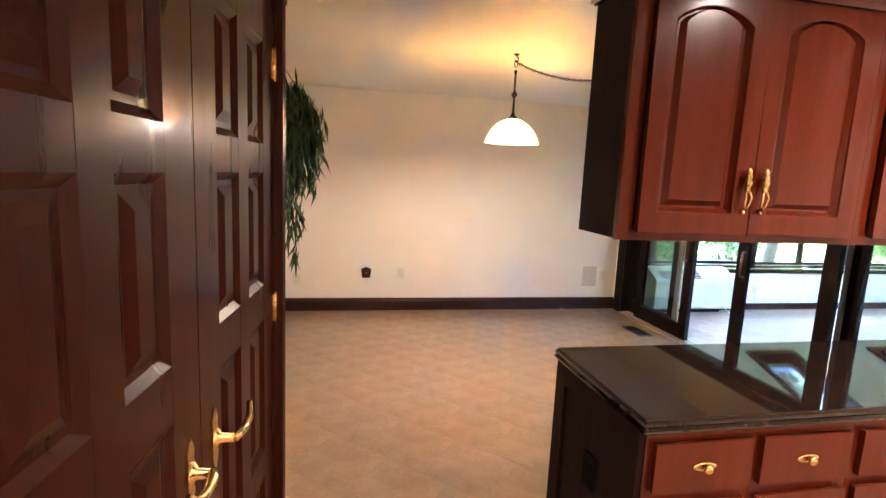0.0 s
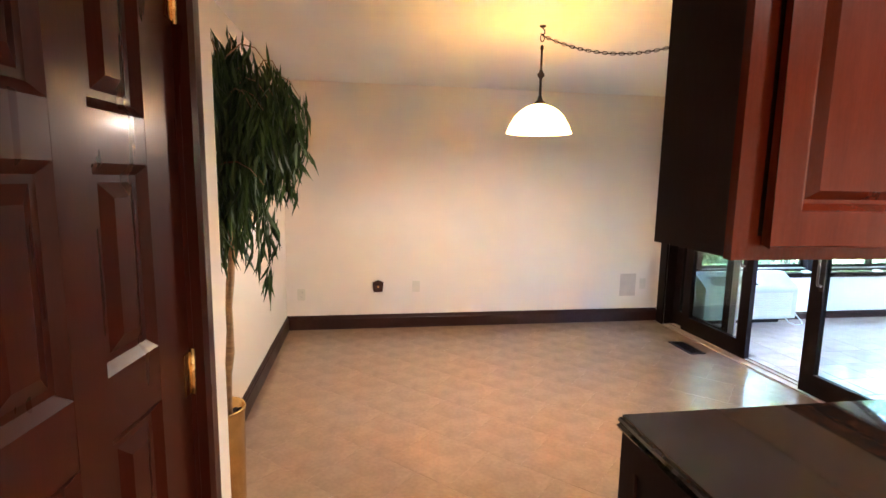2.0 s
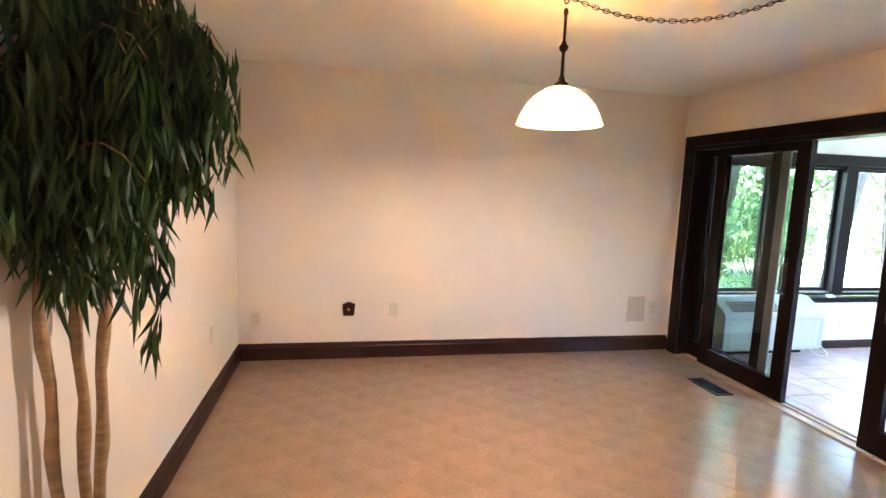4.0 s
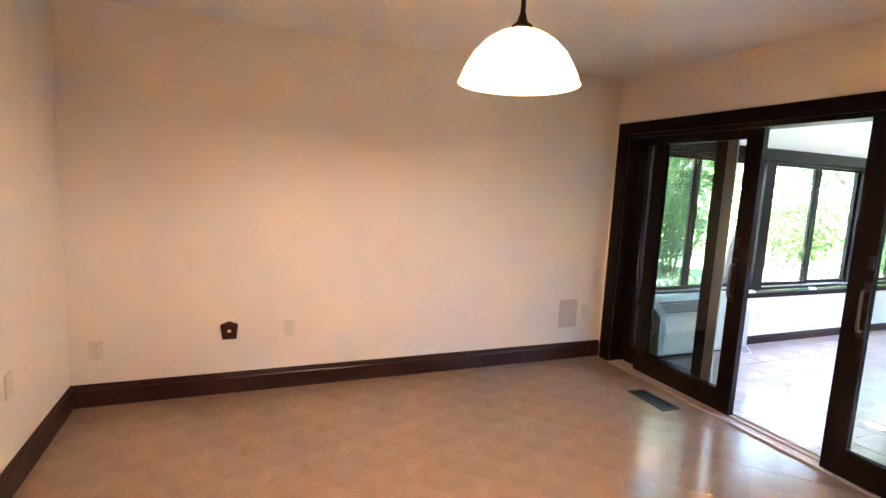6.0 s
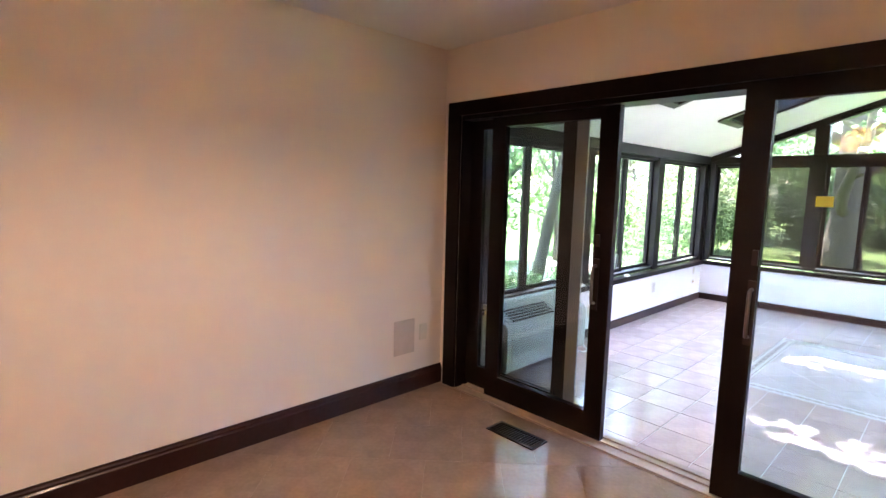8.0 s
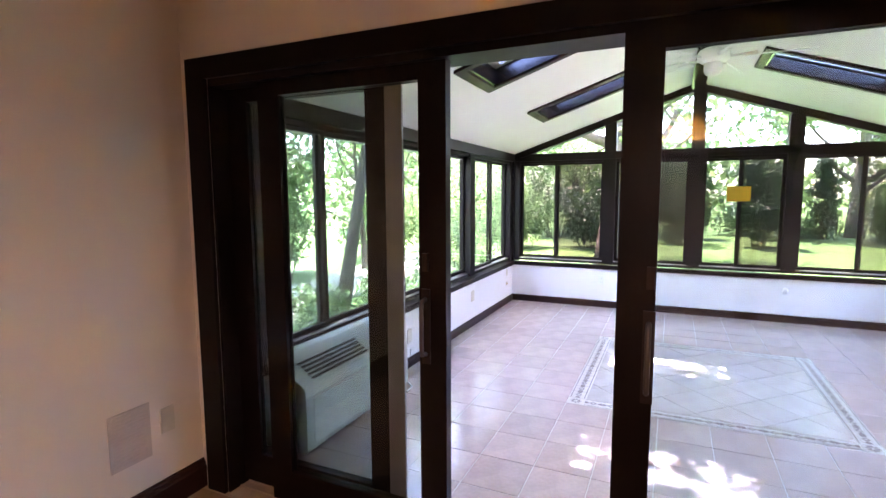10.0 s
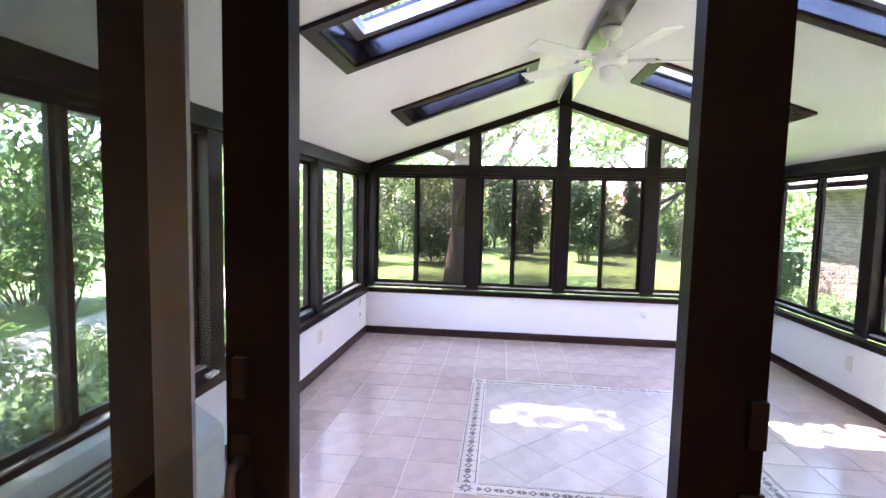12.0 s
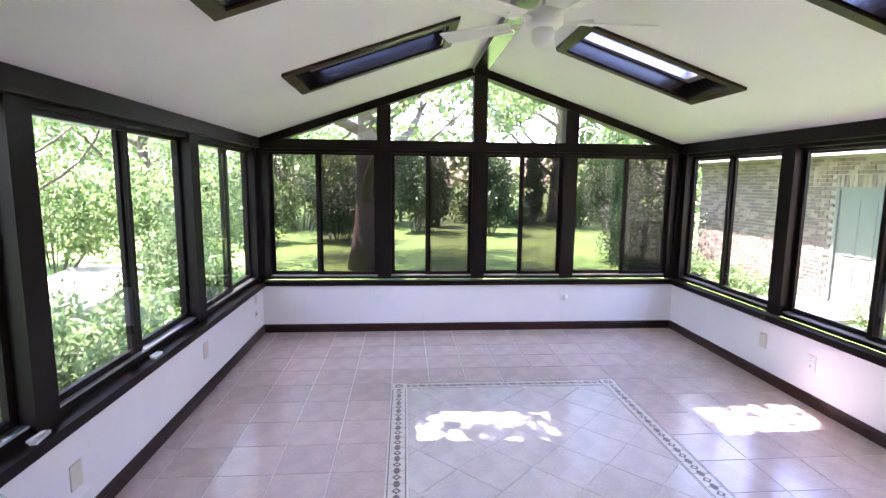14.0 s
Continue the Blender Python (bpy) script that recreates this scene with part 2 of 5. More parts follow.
def prism(points, a, b, axis, bm=None):
    """A closed outline of (u, v) points swept from a to b along an axis."""
    bm = bm or bmesh.new()

    def at(u, v, w):
        return {"x": (w, u, v), "y": (u, w, v), "z": (u, v, w)}[axis]
    lo = [bm.verts.new(at(u, v, a)) for u, v in points]
    hi = [bm.verts.new(at(u, v, b)) for u, v in points]
    bm.faces.new(lo[::-1])
    bm.faces.new(hi)
    n = len(points)
    for i in range(n):
        bm.faces.new((lo[i], lo[(i + 1) % n], hi[(i + 1) % n], hi[i]))
    return bm


def lathe(profile, centre=(0, 0), n=24, bm=None):
    """Turns a profile of (radius, height) round the upright through centre."""
    bm = bm or bmesh.new()
    rings = []
    for r, z in profile:
        rings.append([bm.verts.new((centre[0] + r * math.cos(2 * math.pi * k / n), centre[1] + r * math.sin(2 * math.pi * k / n), z)) for k in range(n)])
    for a, b in zip(rings, rings[1:]):
        for k in range(n):
            bm.faces.new((a[k], a[(k + 1) % n], b[(k + 1) % n], b[k]))
    bm.faces.new(rings[0][::-1])
    bm.faces.new(rings[-1])
    bmesh.ops.remove_doubles(bm, verts=bm.verts, dist=1e-5)
    return bm


def tube(points, radii, n=8, bm=None):
    """A round bar along points, with a radius at each."""
    bm = bm or bmesh.new()
    pts = [Vector(p) for p in points]
    radii = radii if isinstance(radii, (list, tuple)) else [radii] * len(pts)
    rings, ref = [], None
    for i, p in enumerate(pts):
        d = (pts[min(i + 1, len(pts) - 1)] - pts[max(i - 1, 0)]).normalized()
        ref = ref or (Vector((0, 0, 1)) if abs(d.z) < 0.9 else Vector((1, 0, 0)))
        u = d.cross(ref).normalized()
        w = u.cross(d).normalized()
        ref = w
        rings.append([bm.verts.new(p + radii[i] * (math.cos(2 * math.pi * k / n) * u + math.sin(2 * math.pi * k / n) * w)) for k in range(n)])
    for a, b in zip(rings, rings[1:]):
        for k in range(n):
            bm.faces.new((a[k], a[(k + 1) % n], b[(k + 1) % n], b[k]))
    bm.faces.new(rings[0][::-1])
    bm.faces.new(rings[-1])
    return bm


def structure(name, bm, mat, label, category, bevel=0.0):
    return tagged(part(name, bm, mat, None, "", bevel), label, category, "", "structure")

# ---------- the large structure ----------
XL, YF, XR, TOP = -0.812, 5.765, 3.24, 2.465          # dining room
XC, YC = -0.398, 1.96                                # closet block
YB = -3.0                                            # kitchen's back wall
SX0, SX1, SY0, SY1, EAVE, RIDGE = 3.40, 8.245, 1.235, 5.642, 1.995, 2.745
YR = (SY0 + SY1) / 2
SLOPE = (RIDGE - EAVE) / (YR - SY0)
DY0, DY1, DH = 2.0, 5.60, 1.99                        # sliding door opening
GROUND = -0.6

slab = structure("floor", box(XL - 0.12, SX0, YB - 0.12, YF + 0.12, -0.15, -0.0008), M_GROUT, "beige diagonal tile floor with tight pale joints", "floor")
structure("wall_north", box(XL - 0.12, SX0, YF, YF + 0.12, 0, TOP), M_WALL, "plain cream painted dining room wall", "wall")
structure("wall_west", box(XL - 0.12, XL, YC, YF, 0, TOP), M_WALL, "plain cream painted wall beside the plant", "wall")
structure("wall_south", box(XC - 0.12, SX0, YB - 0.12, YB, 0, TOP), M_WALL, "plain cream kitchen wall", "wall")
CD0, CD1, CDH = 0.42, 1.74, 2.10                     # closet door opening
bm = box(XC - 0.10, XC, CD1, YC, 0, TOP)
bm2 = prism([(XC - 0.10, CD1), (XC, CD1), (XC - 0.135, CD0), (XC - 0.235, CD0)], CDH, TOP, "z")
me = bpy.data.meshes.new("tmp")
bm2.to_mesh(me)
bm2.free()
bm.from_mesh(me)
bpy.data.meshes.remove(me)
box(XC - 0.235, XC - 0.135, YB, CD0, 0, TOP, bm)
structure("wall_closet", bm, M_WALL, "cream wall round the closet doors", "wall")
structure("wall_closet_end", box(XL, XC - 0.10, YC - 0.10, YC, 0, TOP), M_WALL, "cream end wall of the closet", "wall")
structure("wall_closet_back", box(XL - 0.12, XL, YB - 0.12, YC, 0, TOP), M_WALL, "plain closet back wall", "wall")
bm = box(XR, SX0, DY1, YF, 0, TOP)
box(XR, SX0, YB, DY0, 0, TOP, bm)
box(XR, SX0, DY0, DY1, DH + 0.02, TOP, bm)
structure("wall_east", bm, M_WALL, "cream wall with the wide sliding door opening", "wall")
structure("ceiling", box(XL - 0.12, SX0, YB - 0.12, YF + 0.12, TOP, TOP + 0.12), M_CEIL, "off-white lightly textured ceiling", "ceiling")

# sunroom shell
structure("floor_sunroom", box(SX0, SX1 + 0.15, SY0 - 0.15, SY1 + 0.15, -0.15, -0.003), M_SUNGROUT, "pink-tan tile floor with an inlaid rug border", "floor")
KNEE = 0.50
structure("wall_sun_north", box(SX0, SX1 + 0.15, SY1, SY1 + 0.15, GROUND, KNEE), M_SUNWALL, "low white sunroom knee wall under the windows", "wall")
structure("wall_sun_south", box(SX0, SX1 + 0.15, SY0 - 0.15, SY0, GROUND, KNEE), M_SUNWALL, "low white sunroom knee wall under the windows", "wall")
structure("wall_sun_east", box(SX1, SX1 + 0.15, SY0, SY1, GROUND, KNEE), M_SUNWALL, "low white sunroom gable knee wall", "wall")
bm = prism([(SY0, TOP + 0.12), (SY0, EAVE), (YR, RIDGE), (SY1, EAVE), (SY1, TOP + 0.12), (YR, RIDGE + 0.3)], SX0 - 0.12, SX0, "x")
structure("wall_sun_west", bm, M_SUNWALL, "white sunroom wall above the sliding doors", "wall")

# sloped ceilings with skylight openings
SKY_X = ((4.59, 5.13), (6.35, 6.88))
SKY_Y = ((1.98, 2.97), (3.89, 4.87))


def up(y):
    return RIDGE - abs(y - YR) * SLOPE


def slope_slab(bm, x0, x1, y0, y1, t0=0.0, t1=0.2):
    v = [bm.verts.new((x, y, up(y) + t)) for t in (t0, t1) for x, y in ((x0, y0), (x1, y0), (x1, y1), (x0, y1))]
    for f in ((3, 2, 1, 0), (4, 5, 6, 7), (0, 1, 5, 4), (1, 2, 6, 5), (2, 3, 7, 6), (3, 0, 4, 7)):
        bm.faces.new([v[i] for i in f])


for side, name in ((0, "ceiling_sun_south"), (1, "ceiling_sun_north")):
    bm = bmesh.new()
    a, b = SKY_Y[side]
    lo, hi = (SY0 - 0.35, YR) if side == 0 else (YR, SY1 + 0.35)
    xs = [SX0, SKY_X[0][0], SKY_X[0][1], SKY_X[1][0], SKY_X[1][1], SX1 + 0.4]
    for i in range(5):
        if i in (1, 3):
            slope_slab(bm, xs[i], xs[i + 1], lo, a)
            slope_slab(bm, xs[i], xs[i + 1], b, hi)
        else:
            slope_slab(bm, xs[i], xs[i + 1], lo, hi)
    structure(name, bm, M_SUNWALL, "white sloped sunroom ceiling with skylights", "ceiling")


def skylight(x0, x1, y0, y1):
    sk = thing("skylight", ((x0 + x1) / 2, (y0 + y1) / 2, up((y0 + y1) / 2)), "dark-framed skylight set in the sloped white ceiling", "skylight", "sunroom skylights")
    off = -Vector(sk.location)
    w = 0.062
    for bx in ((x0 - w, x1 + w, y0 - w, y0), (x0 - w, x1 + w, y1, y1 + w), (x0 - w, x0, y0, y1), (x1, x1 + w, y0, y1)):
        bm = bmesh.new()
        slope_slab(bm, *bx, -0.022, -0.001)
        bm.transform(Matrix.Translation(off))
        part("trim_board", bm, M_TRIM, sk, "", 0.003)
    e = 0.02
    for bx in ((x0, x1, y0, y0 + e), (x0, x1, y1 - e, y1), (x0, x0 + e, y0 + e, y1 - e), (x1 - e, x1, y0 + e, y1 - e)):
        bm = bmesh.new()
        slope_slab(bm, *bx, -0.01, 0.205)
        bm.transform(Matrix.Translation(off))
        part("shaft_board", bm, M_BEAM, sk)
    s = 0.05
    for bx in ((x0 + e, x1 - e, y0 + e, y0 + e + s), (x0 + e, x1 - e, y1 - e - s, y1 - e), (x0 + e, x0 + e + s, y0 + e + s, y1 - e - s), (x1 - e - s, x1 - e, y0 + e + s, y1 - e - s)):
        bm = bmesh.new()
        slope_slab(bm, *bx, 0.10, 0.16)
        bm.transform(Matrix.Translation(off))
        part("sash", bm, M_ALU, sk, "pale metal sash", 0.004)
    bm = bmesh.new()
    slope_slab(bm, x0 + e + s, x1 - e - s, y0 + e + s, y1 - e - s, 0.125, 0.131)
    bm.transform(Matrix.Translation(off))
    part("pane", bm, M_SKYGLASS, sk, "bluish skylight glass")
    return sk


for xx in SKY_X:
    for yy in SKY_Y:
        skylight(*xx, *yy)

structure("beam_ridge", box(SX0, SX1, YR - 0.07, YR + 0.07, 2.662, RIDGE - 0.004), M_BEAM, "dark brown ridge beam along the sunroom ceiling", "beam", 0.004)


def window_unit(name, along, at, lo, hi, z0, z1, mid, inward, label, glasses=(None, None), post0=0.07, post1=0.07):
    """A sliding unit of two sashes. along: the axis it runs on; at: the plane's place on the other one."""
    def b3(a0, a1, d0, d1, h0, h1):
        d0, d1 = sorted((at + inward * d0, at + inward * d1))
        return box(a0, a1, d0, d1, h0, h1) if along == "x" else box(d0, d1, a0, a1, h0, h1)
    w = thing(name, (mid, at, z0) if along == "x" else (at, mid, z0), label, "window", "sunroom windows", "structure")
    off = Matrix.Translation(-w.location)

    def add(n, bm, mat, parent=w, bev=0.0, lab=""):
        bm.transform(off)
        return part(n, bm, mat, parent, lab, bev)
    add("jamb", b3(lo, lo + post0, -0.05, 0.08, z0, z1), M_WINFRAME, bev=0.004)
    add("jamb", b3(hi - post1, hi, -0.05, 0.08, z0, z1), M_WINFRAME, bev=0.004)
    a, b = lo + post0, hi - post1
    add("head_rail", b3(a, b, -0.05, 0.06, z1 - 0.03, z1), M_WINFRAME, bev=0.003)
    add("bottom_rail", b3(a, b, -0.05, 0.06, z0, z0 + 0.03), M_WINFRAME, bev=0.003)
    add("track", b3(a, b, 0.0, 0.055, z0 + 0.03, z0 + 0.04), M_ALU)
    s = 0.035
    for k, (p, q) in enumerate(((a, mid + s), (mid - s * 0.6, b))):
        d0, d1 = (0.012, 0.036) if k == 0 else (-0.018, 0.006)
        g0, g1 = z0 + 0.041, z1 - 0.031
        sash = add("sash", b3(p, p + s, d0, d1, g0, g1), M_WINFRAME, bev=0.003)
        add("stile", b3(q - s, q, d0, d1, g0, g1), M_WINFRAME, bev=0.003)
        add("rail", b3(p + s, q - s, d0, d1, g0, g0 + s), M_WINFRAME, bev=0.003)
        add("rail", b3(p + s, q - s, d0, d1, g1 - s * 0.7, g1), M_WINFRAME, bev=0.003)
        add("pane", b3(p + s, q - s, (d0 + d1) / 2 - 0.002, (d0 + d1) / 2 + 0.002, g0 + s, g1 - s * 0.7), glasses[k] or M_GLASS)
    return w


WZ0, WZ1 = 0.56, 1.90
NY, SY, EX = SY1 + 0.09, SY0 - 0.09, SX1 + 0.09
POSTS = (8.225, 6.74, 5.11, 3.62)
for i in range(3):
    hi, lo = POSTS[i], POSTS[i + 1]
    window_unit("window_%d" % (i + 1), "x", NY, lo, hi, WZ0, WZ1, (lo + hi) / 2 if i < 2 else 4.17, -1, "bronze-framed sliding sunroom window facing the shrubs")
    window_unit("window_%d" % (i + 4), "x", SY, lo, hi, WZ0, WZ1, (lo + hi) / 2, 1, "bronze-framed sliding sunroom window facing the brick house")
GY = (5.624, 4.386, 3.402, 2.436, 1.253)
GMID = (5.05, 3.92, 2.93, 1.79)
for i in range(4):
    window_unit("window_%d" % (i + 7), "y", EX, GY[i + 1], GY[i], WZ0, WZ1, GMID[i], -1, "bronze-framed gable window with a dark insect screen", (M_TINT2, M_TINT))

# corner posts, heads, sills
bm = box(SX1 - 0.02, SX1 + 0.15, SY1 - 0.02, SY1 + 0.15, KNEE, EAVE)
structure("trim_corner_north", bm, M_WINFRAME, "dark corner post between windows", "post", 0.004)
structure("trim_corner_south", box(SX1 - 0.02, SX1 + 0.15, SY0 - 0.15, SY0 + 0.02, KNEE, EAVE), M_WINFRAME, "dark corner post between windows", "post", 0.004)
for nm, y0, y1 in (("north", SY1 - 0.025, SY1 + 0.14), ("south", SY0 - 0.14, SY0 + 0.025)):
    structure("trim_head_" + nm, box(SX0, SX1 - 0.02, y0, y1, WZ1, EAVE + 0.005), M_FRAME, "dark head board over the side windows", "trim", 0.004)
    structure("trim_end_" + nm, box(SX0, POSTS[3], y0, y1, KNEE + 0.05, WZ1), M_WINFRAME, "dark post beside the house wall", "trim", 0.004)
for nm, b in (("north", (SX0, SX1 - 0.04, SY1 - 0.045, SY1 + 0.05)), ("south", (SX0, SX1 - 0.04, SY0 - 0.05, SY0 + 0.045)), ("east", (SX1 - 0.045, SX1 + 0.05, SY0 - 0.1, SY1 + 0.1))):
    structure("sill_" + nm, box(*b, KNEE, KNEE + 0.05), M_FRAME, "dark stained wooden window sill board", "sill", 0.006)
structure("trim_transom", box(SX1 - 0.005, SX1 + 0.14, SY0, SY1, WZ1, WZ1 + 0.095), M_WINFRAME, "dark transom bar across the gable", "trim", 0.004)

# gable glazing above the transom
gz = WZ1 + 0.095
RK = 0.085
for sgn, nm in ((1, "north"), (-1, "south")):
    e = SY1 if sgn > 0 else SY0
    bm = prism([(e, up(e)), (YR, RIDGE), (YR, RIDGE - RK), (e, up(e) - RK)], SX1 - 0.012, SX1 + 0.14, "x")
    structure("rake_" + nm, bm, M_FRAME, "dark rake board under the gable ceiling", "trim", 0.004)
for y, w in ((4.386, 0.07), (3.402, 0.07), (2.436, 0.07)):
    structure("post_gable", box(SX1 - 0.008, SX1 + 0.13, y - w, y + w, gz, up(y) - RK + 0.01), M_WINFRAME, "dark upright post of the gable glazing", "post", 0.004)
for k, (y0, y1) in enumerate(((4.445, SY1), (3.46, 4.326), (2.495, 3.343), (SY0, 2.376))):
    pts = [(y0, gz), (y1, gz), (y1, max(up(y1) - RK, gz + 0.001)), (y0, max(up(y0) - RK, gz + 0.001))]
    ob = structure("window_gable_%d" % (k + 1), prism(pts, EX - 0.003, EX + 0.003, "x"), M_GLASS, "sloped-top fixed gable glass", "window")

# baseboards
BH = 0.145


def board_profile(h, d):
    return [(0, 0), (d, 0), (d, h * 0.74), (d * 0.72, h * 0.80), (d * 0.72, h * 0.87), (d * 0.35, h * 0.93), (d * 0.3, h), (0, h)]


def baseboard(name, axis, place, sign, a, b, h, d=0.02, label="dark stained moulded wooden baseboard"):
    pts = [(place + sign * u, v) for u, v in board_profile(h, d)]
    return structure(name, prism(pts, a, b, axis), M_TRIM, label, "baseboard")


baseboard("baseboard_north", "x", YF, -1, XL, XR, BH)
baseboard("baseboard_west", "y", XL, 1, YC, YF - 0.02, BH)
baseboard("baseboard_end", "x", YC, 1, XL + 0.02, XC, BH)
baseboard("baseboard_sun_east", "y", SX1, -1, SY0, SY1, 0.085, 0.016)
baseboard("baseboard_sun_north", "x", SY1, -1, SX0, SX1 - 0.016, 0.085, 0.016)
baseboard("baseboard_sun_south", "x", SY0, 1, SX0, SX1 - 0.016, 0.085, 0.016)

# casing of the sliding door opening
CX = XR - 0.022
for nm, b in (("left", (DY1, DY1 + 0.115, 0, DH)), ("right", (DY0 - 0.115, DY0, 0, DH)), ("head", (DY0 - 0.115, DY1 + 0.115, DH, DH + 0.094))):
    y0, y1, z0, z1 = b
    structure("trim_door_" + nm, box(CX, XR - 0.001, y0, y1, z0, z1), M_FRAME, "dark brown casing of the sliding doors", "trim", 0.005)
bm = box(XR, SX0, DY1 - 0.013, DY1, 0, DH)
box(XR, SX0, DY0, DY0 + 0.035, 0, DH, bm)
box(XR, SX0, DY0 + 0.035, DY1 - 0.013, DH - 0.03, DH + 0.019, bm)
structure("door_frame", bm, M_FRAME, "dark brown sliding door frame in the wall", "door frame")
bm = box(XR - 0.03, SX0, DY0 + 0.035, DY1 - 0.035, 0, 0.012)
for x in (3.285, 3.345):
    box(x - 0.004, x + 0.004, DY0 + 0.035, DY1 - 0.035, 0.012, 0.022, bm)
structure("trim_threshold", bm, M_THRESH, "pale metal threshold track of the sliding doors", "threshold")


def door_panel(name, y0, y1, x0, x1, label, handle=None, stile=0.115, glass_z=(0.175, 1.895), glass=None):
    d = thing(name, ((x0 + x1) / 2, (y0 + y1) / 2, 0.02), label, "sliding door", "sliding door panels", "structure")
    off = Matrix.Translation(-d.location)

    def add(n, bm, mat, parent=d, bev=0.0, lab="", sm=False):
        bm.transform(off)
        return part(n, bm, mat, parent, lab, bev, sm)
    zt = DH - 0.032
    add("stile", box(x0, x1, y0, y0 + stile, 0.024, zt), M_FRAME, bev=0.004)
    add("stile", box(x0, x1, y1 - stile, y1, 0.024, zt), M_FRAME, bev=0.004)
    add("bottom_rail", box(x0, x1, y0 + stile, y1 - stile, 0.024, glass_z[0]), M_FRAME, bev=0.004)
    add("top_rail", box(x0, x1, y0 + stile, y1 - stile, glass_z[1], zt), M_FRAME, bev=0.004)
    xm = (x0 + x1) / 2
    add("pane", box(xm - 0.004, xm + 0.004, y0 + stile, y1 - stile, *glass_z), glass or M_DOORGLASS)
    if handle:
        plate = add("handle_plate", box(x0 - 0.008, x0, handle - 0.018, handle + 0.018, 0.80, 1.10), M_BRONZE, bev=0.003)
        bm = tube([(x0 - 0.008, handle, 1.06), (x0 - 0.04, handle, 1.055), (x0 - 0.045, handle, 1.03), (x0 - 0.045, handle, 0.87), (x0 - 0.04, handle, 0.845), (x0 - 0.008, handle, 0.84)], 0.009, 8)
        add("pull", bm, M_CHROME, plate, 0, "worn metal pull", True)
        add("latch", box(x0 - 0.014, x0, handle - 0.012, handle + 0.012, 1.17, 1.24), M_BRONZE, bev=0.003)
    return d


door_panel("door_1", 4.425, 5.335, 3.270, 3.315, "dark-framed glass sliding door pushed open", 4.51)
door_panel("door_2", 2.89, 3.80, 3.212, 3.255, "dark-framed glass sliding door with a yellow sticker", 3.70)
door_panel("door_3", 4.705, 5.585, 3.335, 3.375, "dark-framed fixed glass door panel", glass=M_FIXGLASS)
door_panel("door_4", 2.04, 2.92, 3.335, 3.375, "dark-framed fixed glass door panel", glass=M_FIXGLASS)
for d, y0, y1 in (("door_3", 4.64, 4.718), ("door_4", 2.90, 2.935)):
    dd = bpy.data.objects[d]
    bm = box(3.322, 3.334, y0, y1, 0.03, DH - 0.035)
    bm.transform(Matrix.Translation(-dd.location))
    part("interlock", bm, M_DULL, dd, "pale metal interlock strip", 0.003)
tagged(part("sticker", box(3.2265, 3.2285, 3.445, 3.505, 1.443, 1.486), M_YELLOW), "small yellow paper sticker on the door glass", "sticker")

# ---------- closet doors ----------
DX = -0.407


def recessed_panels(d, x, cells, off, mat):
    """Raised panels, each with a sunk field border, on a door that faces +x."""
    for y0, y1, z0, z1 in cells:
        bm = bmesh.new()
        rings = []
        for inset, depth in ((0.0, 0.0), (0.018, -0.012), (0.030, -0.012), (0.055, -0.002)):
            rings.append([bm.verts.new((x + depth, y, z)) for y, z in ((y0 + inset, z0 + inset), (y1 - inset, z0 + inset), (y1 - inset, z1 - inset), (y0 + inset, z1 - inset))])
        for a, b in zip(rings, rings[1:]):
            for k in range(4):
                bm.faces.new((a[k], a[(k + 1) % 4], b[(k + 1) % 4], b[k]))
        bm.faces.new(rings[-1])
        bm.transform(off)
        part("raised_panel", bm, mat, d)


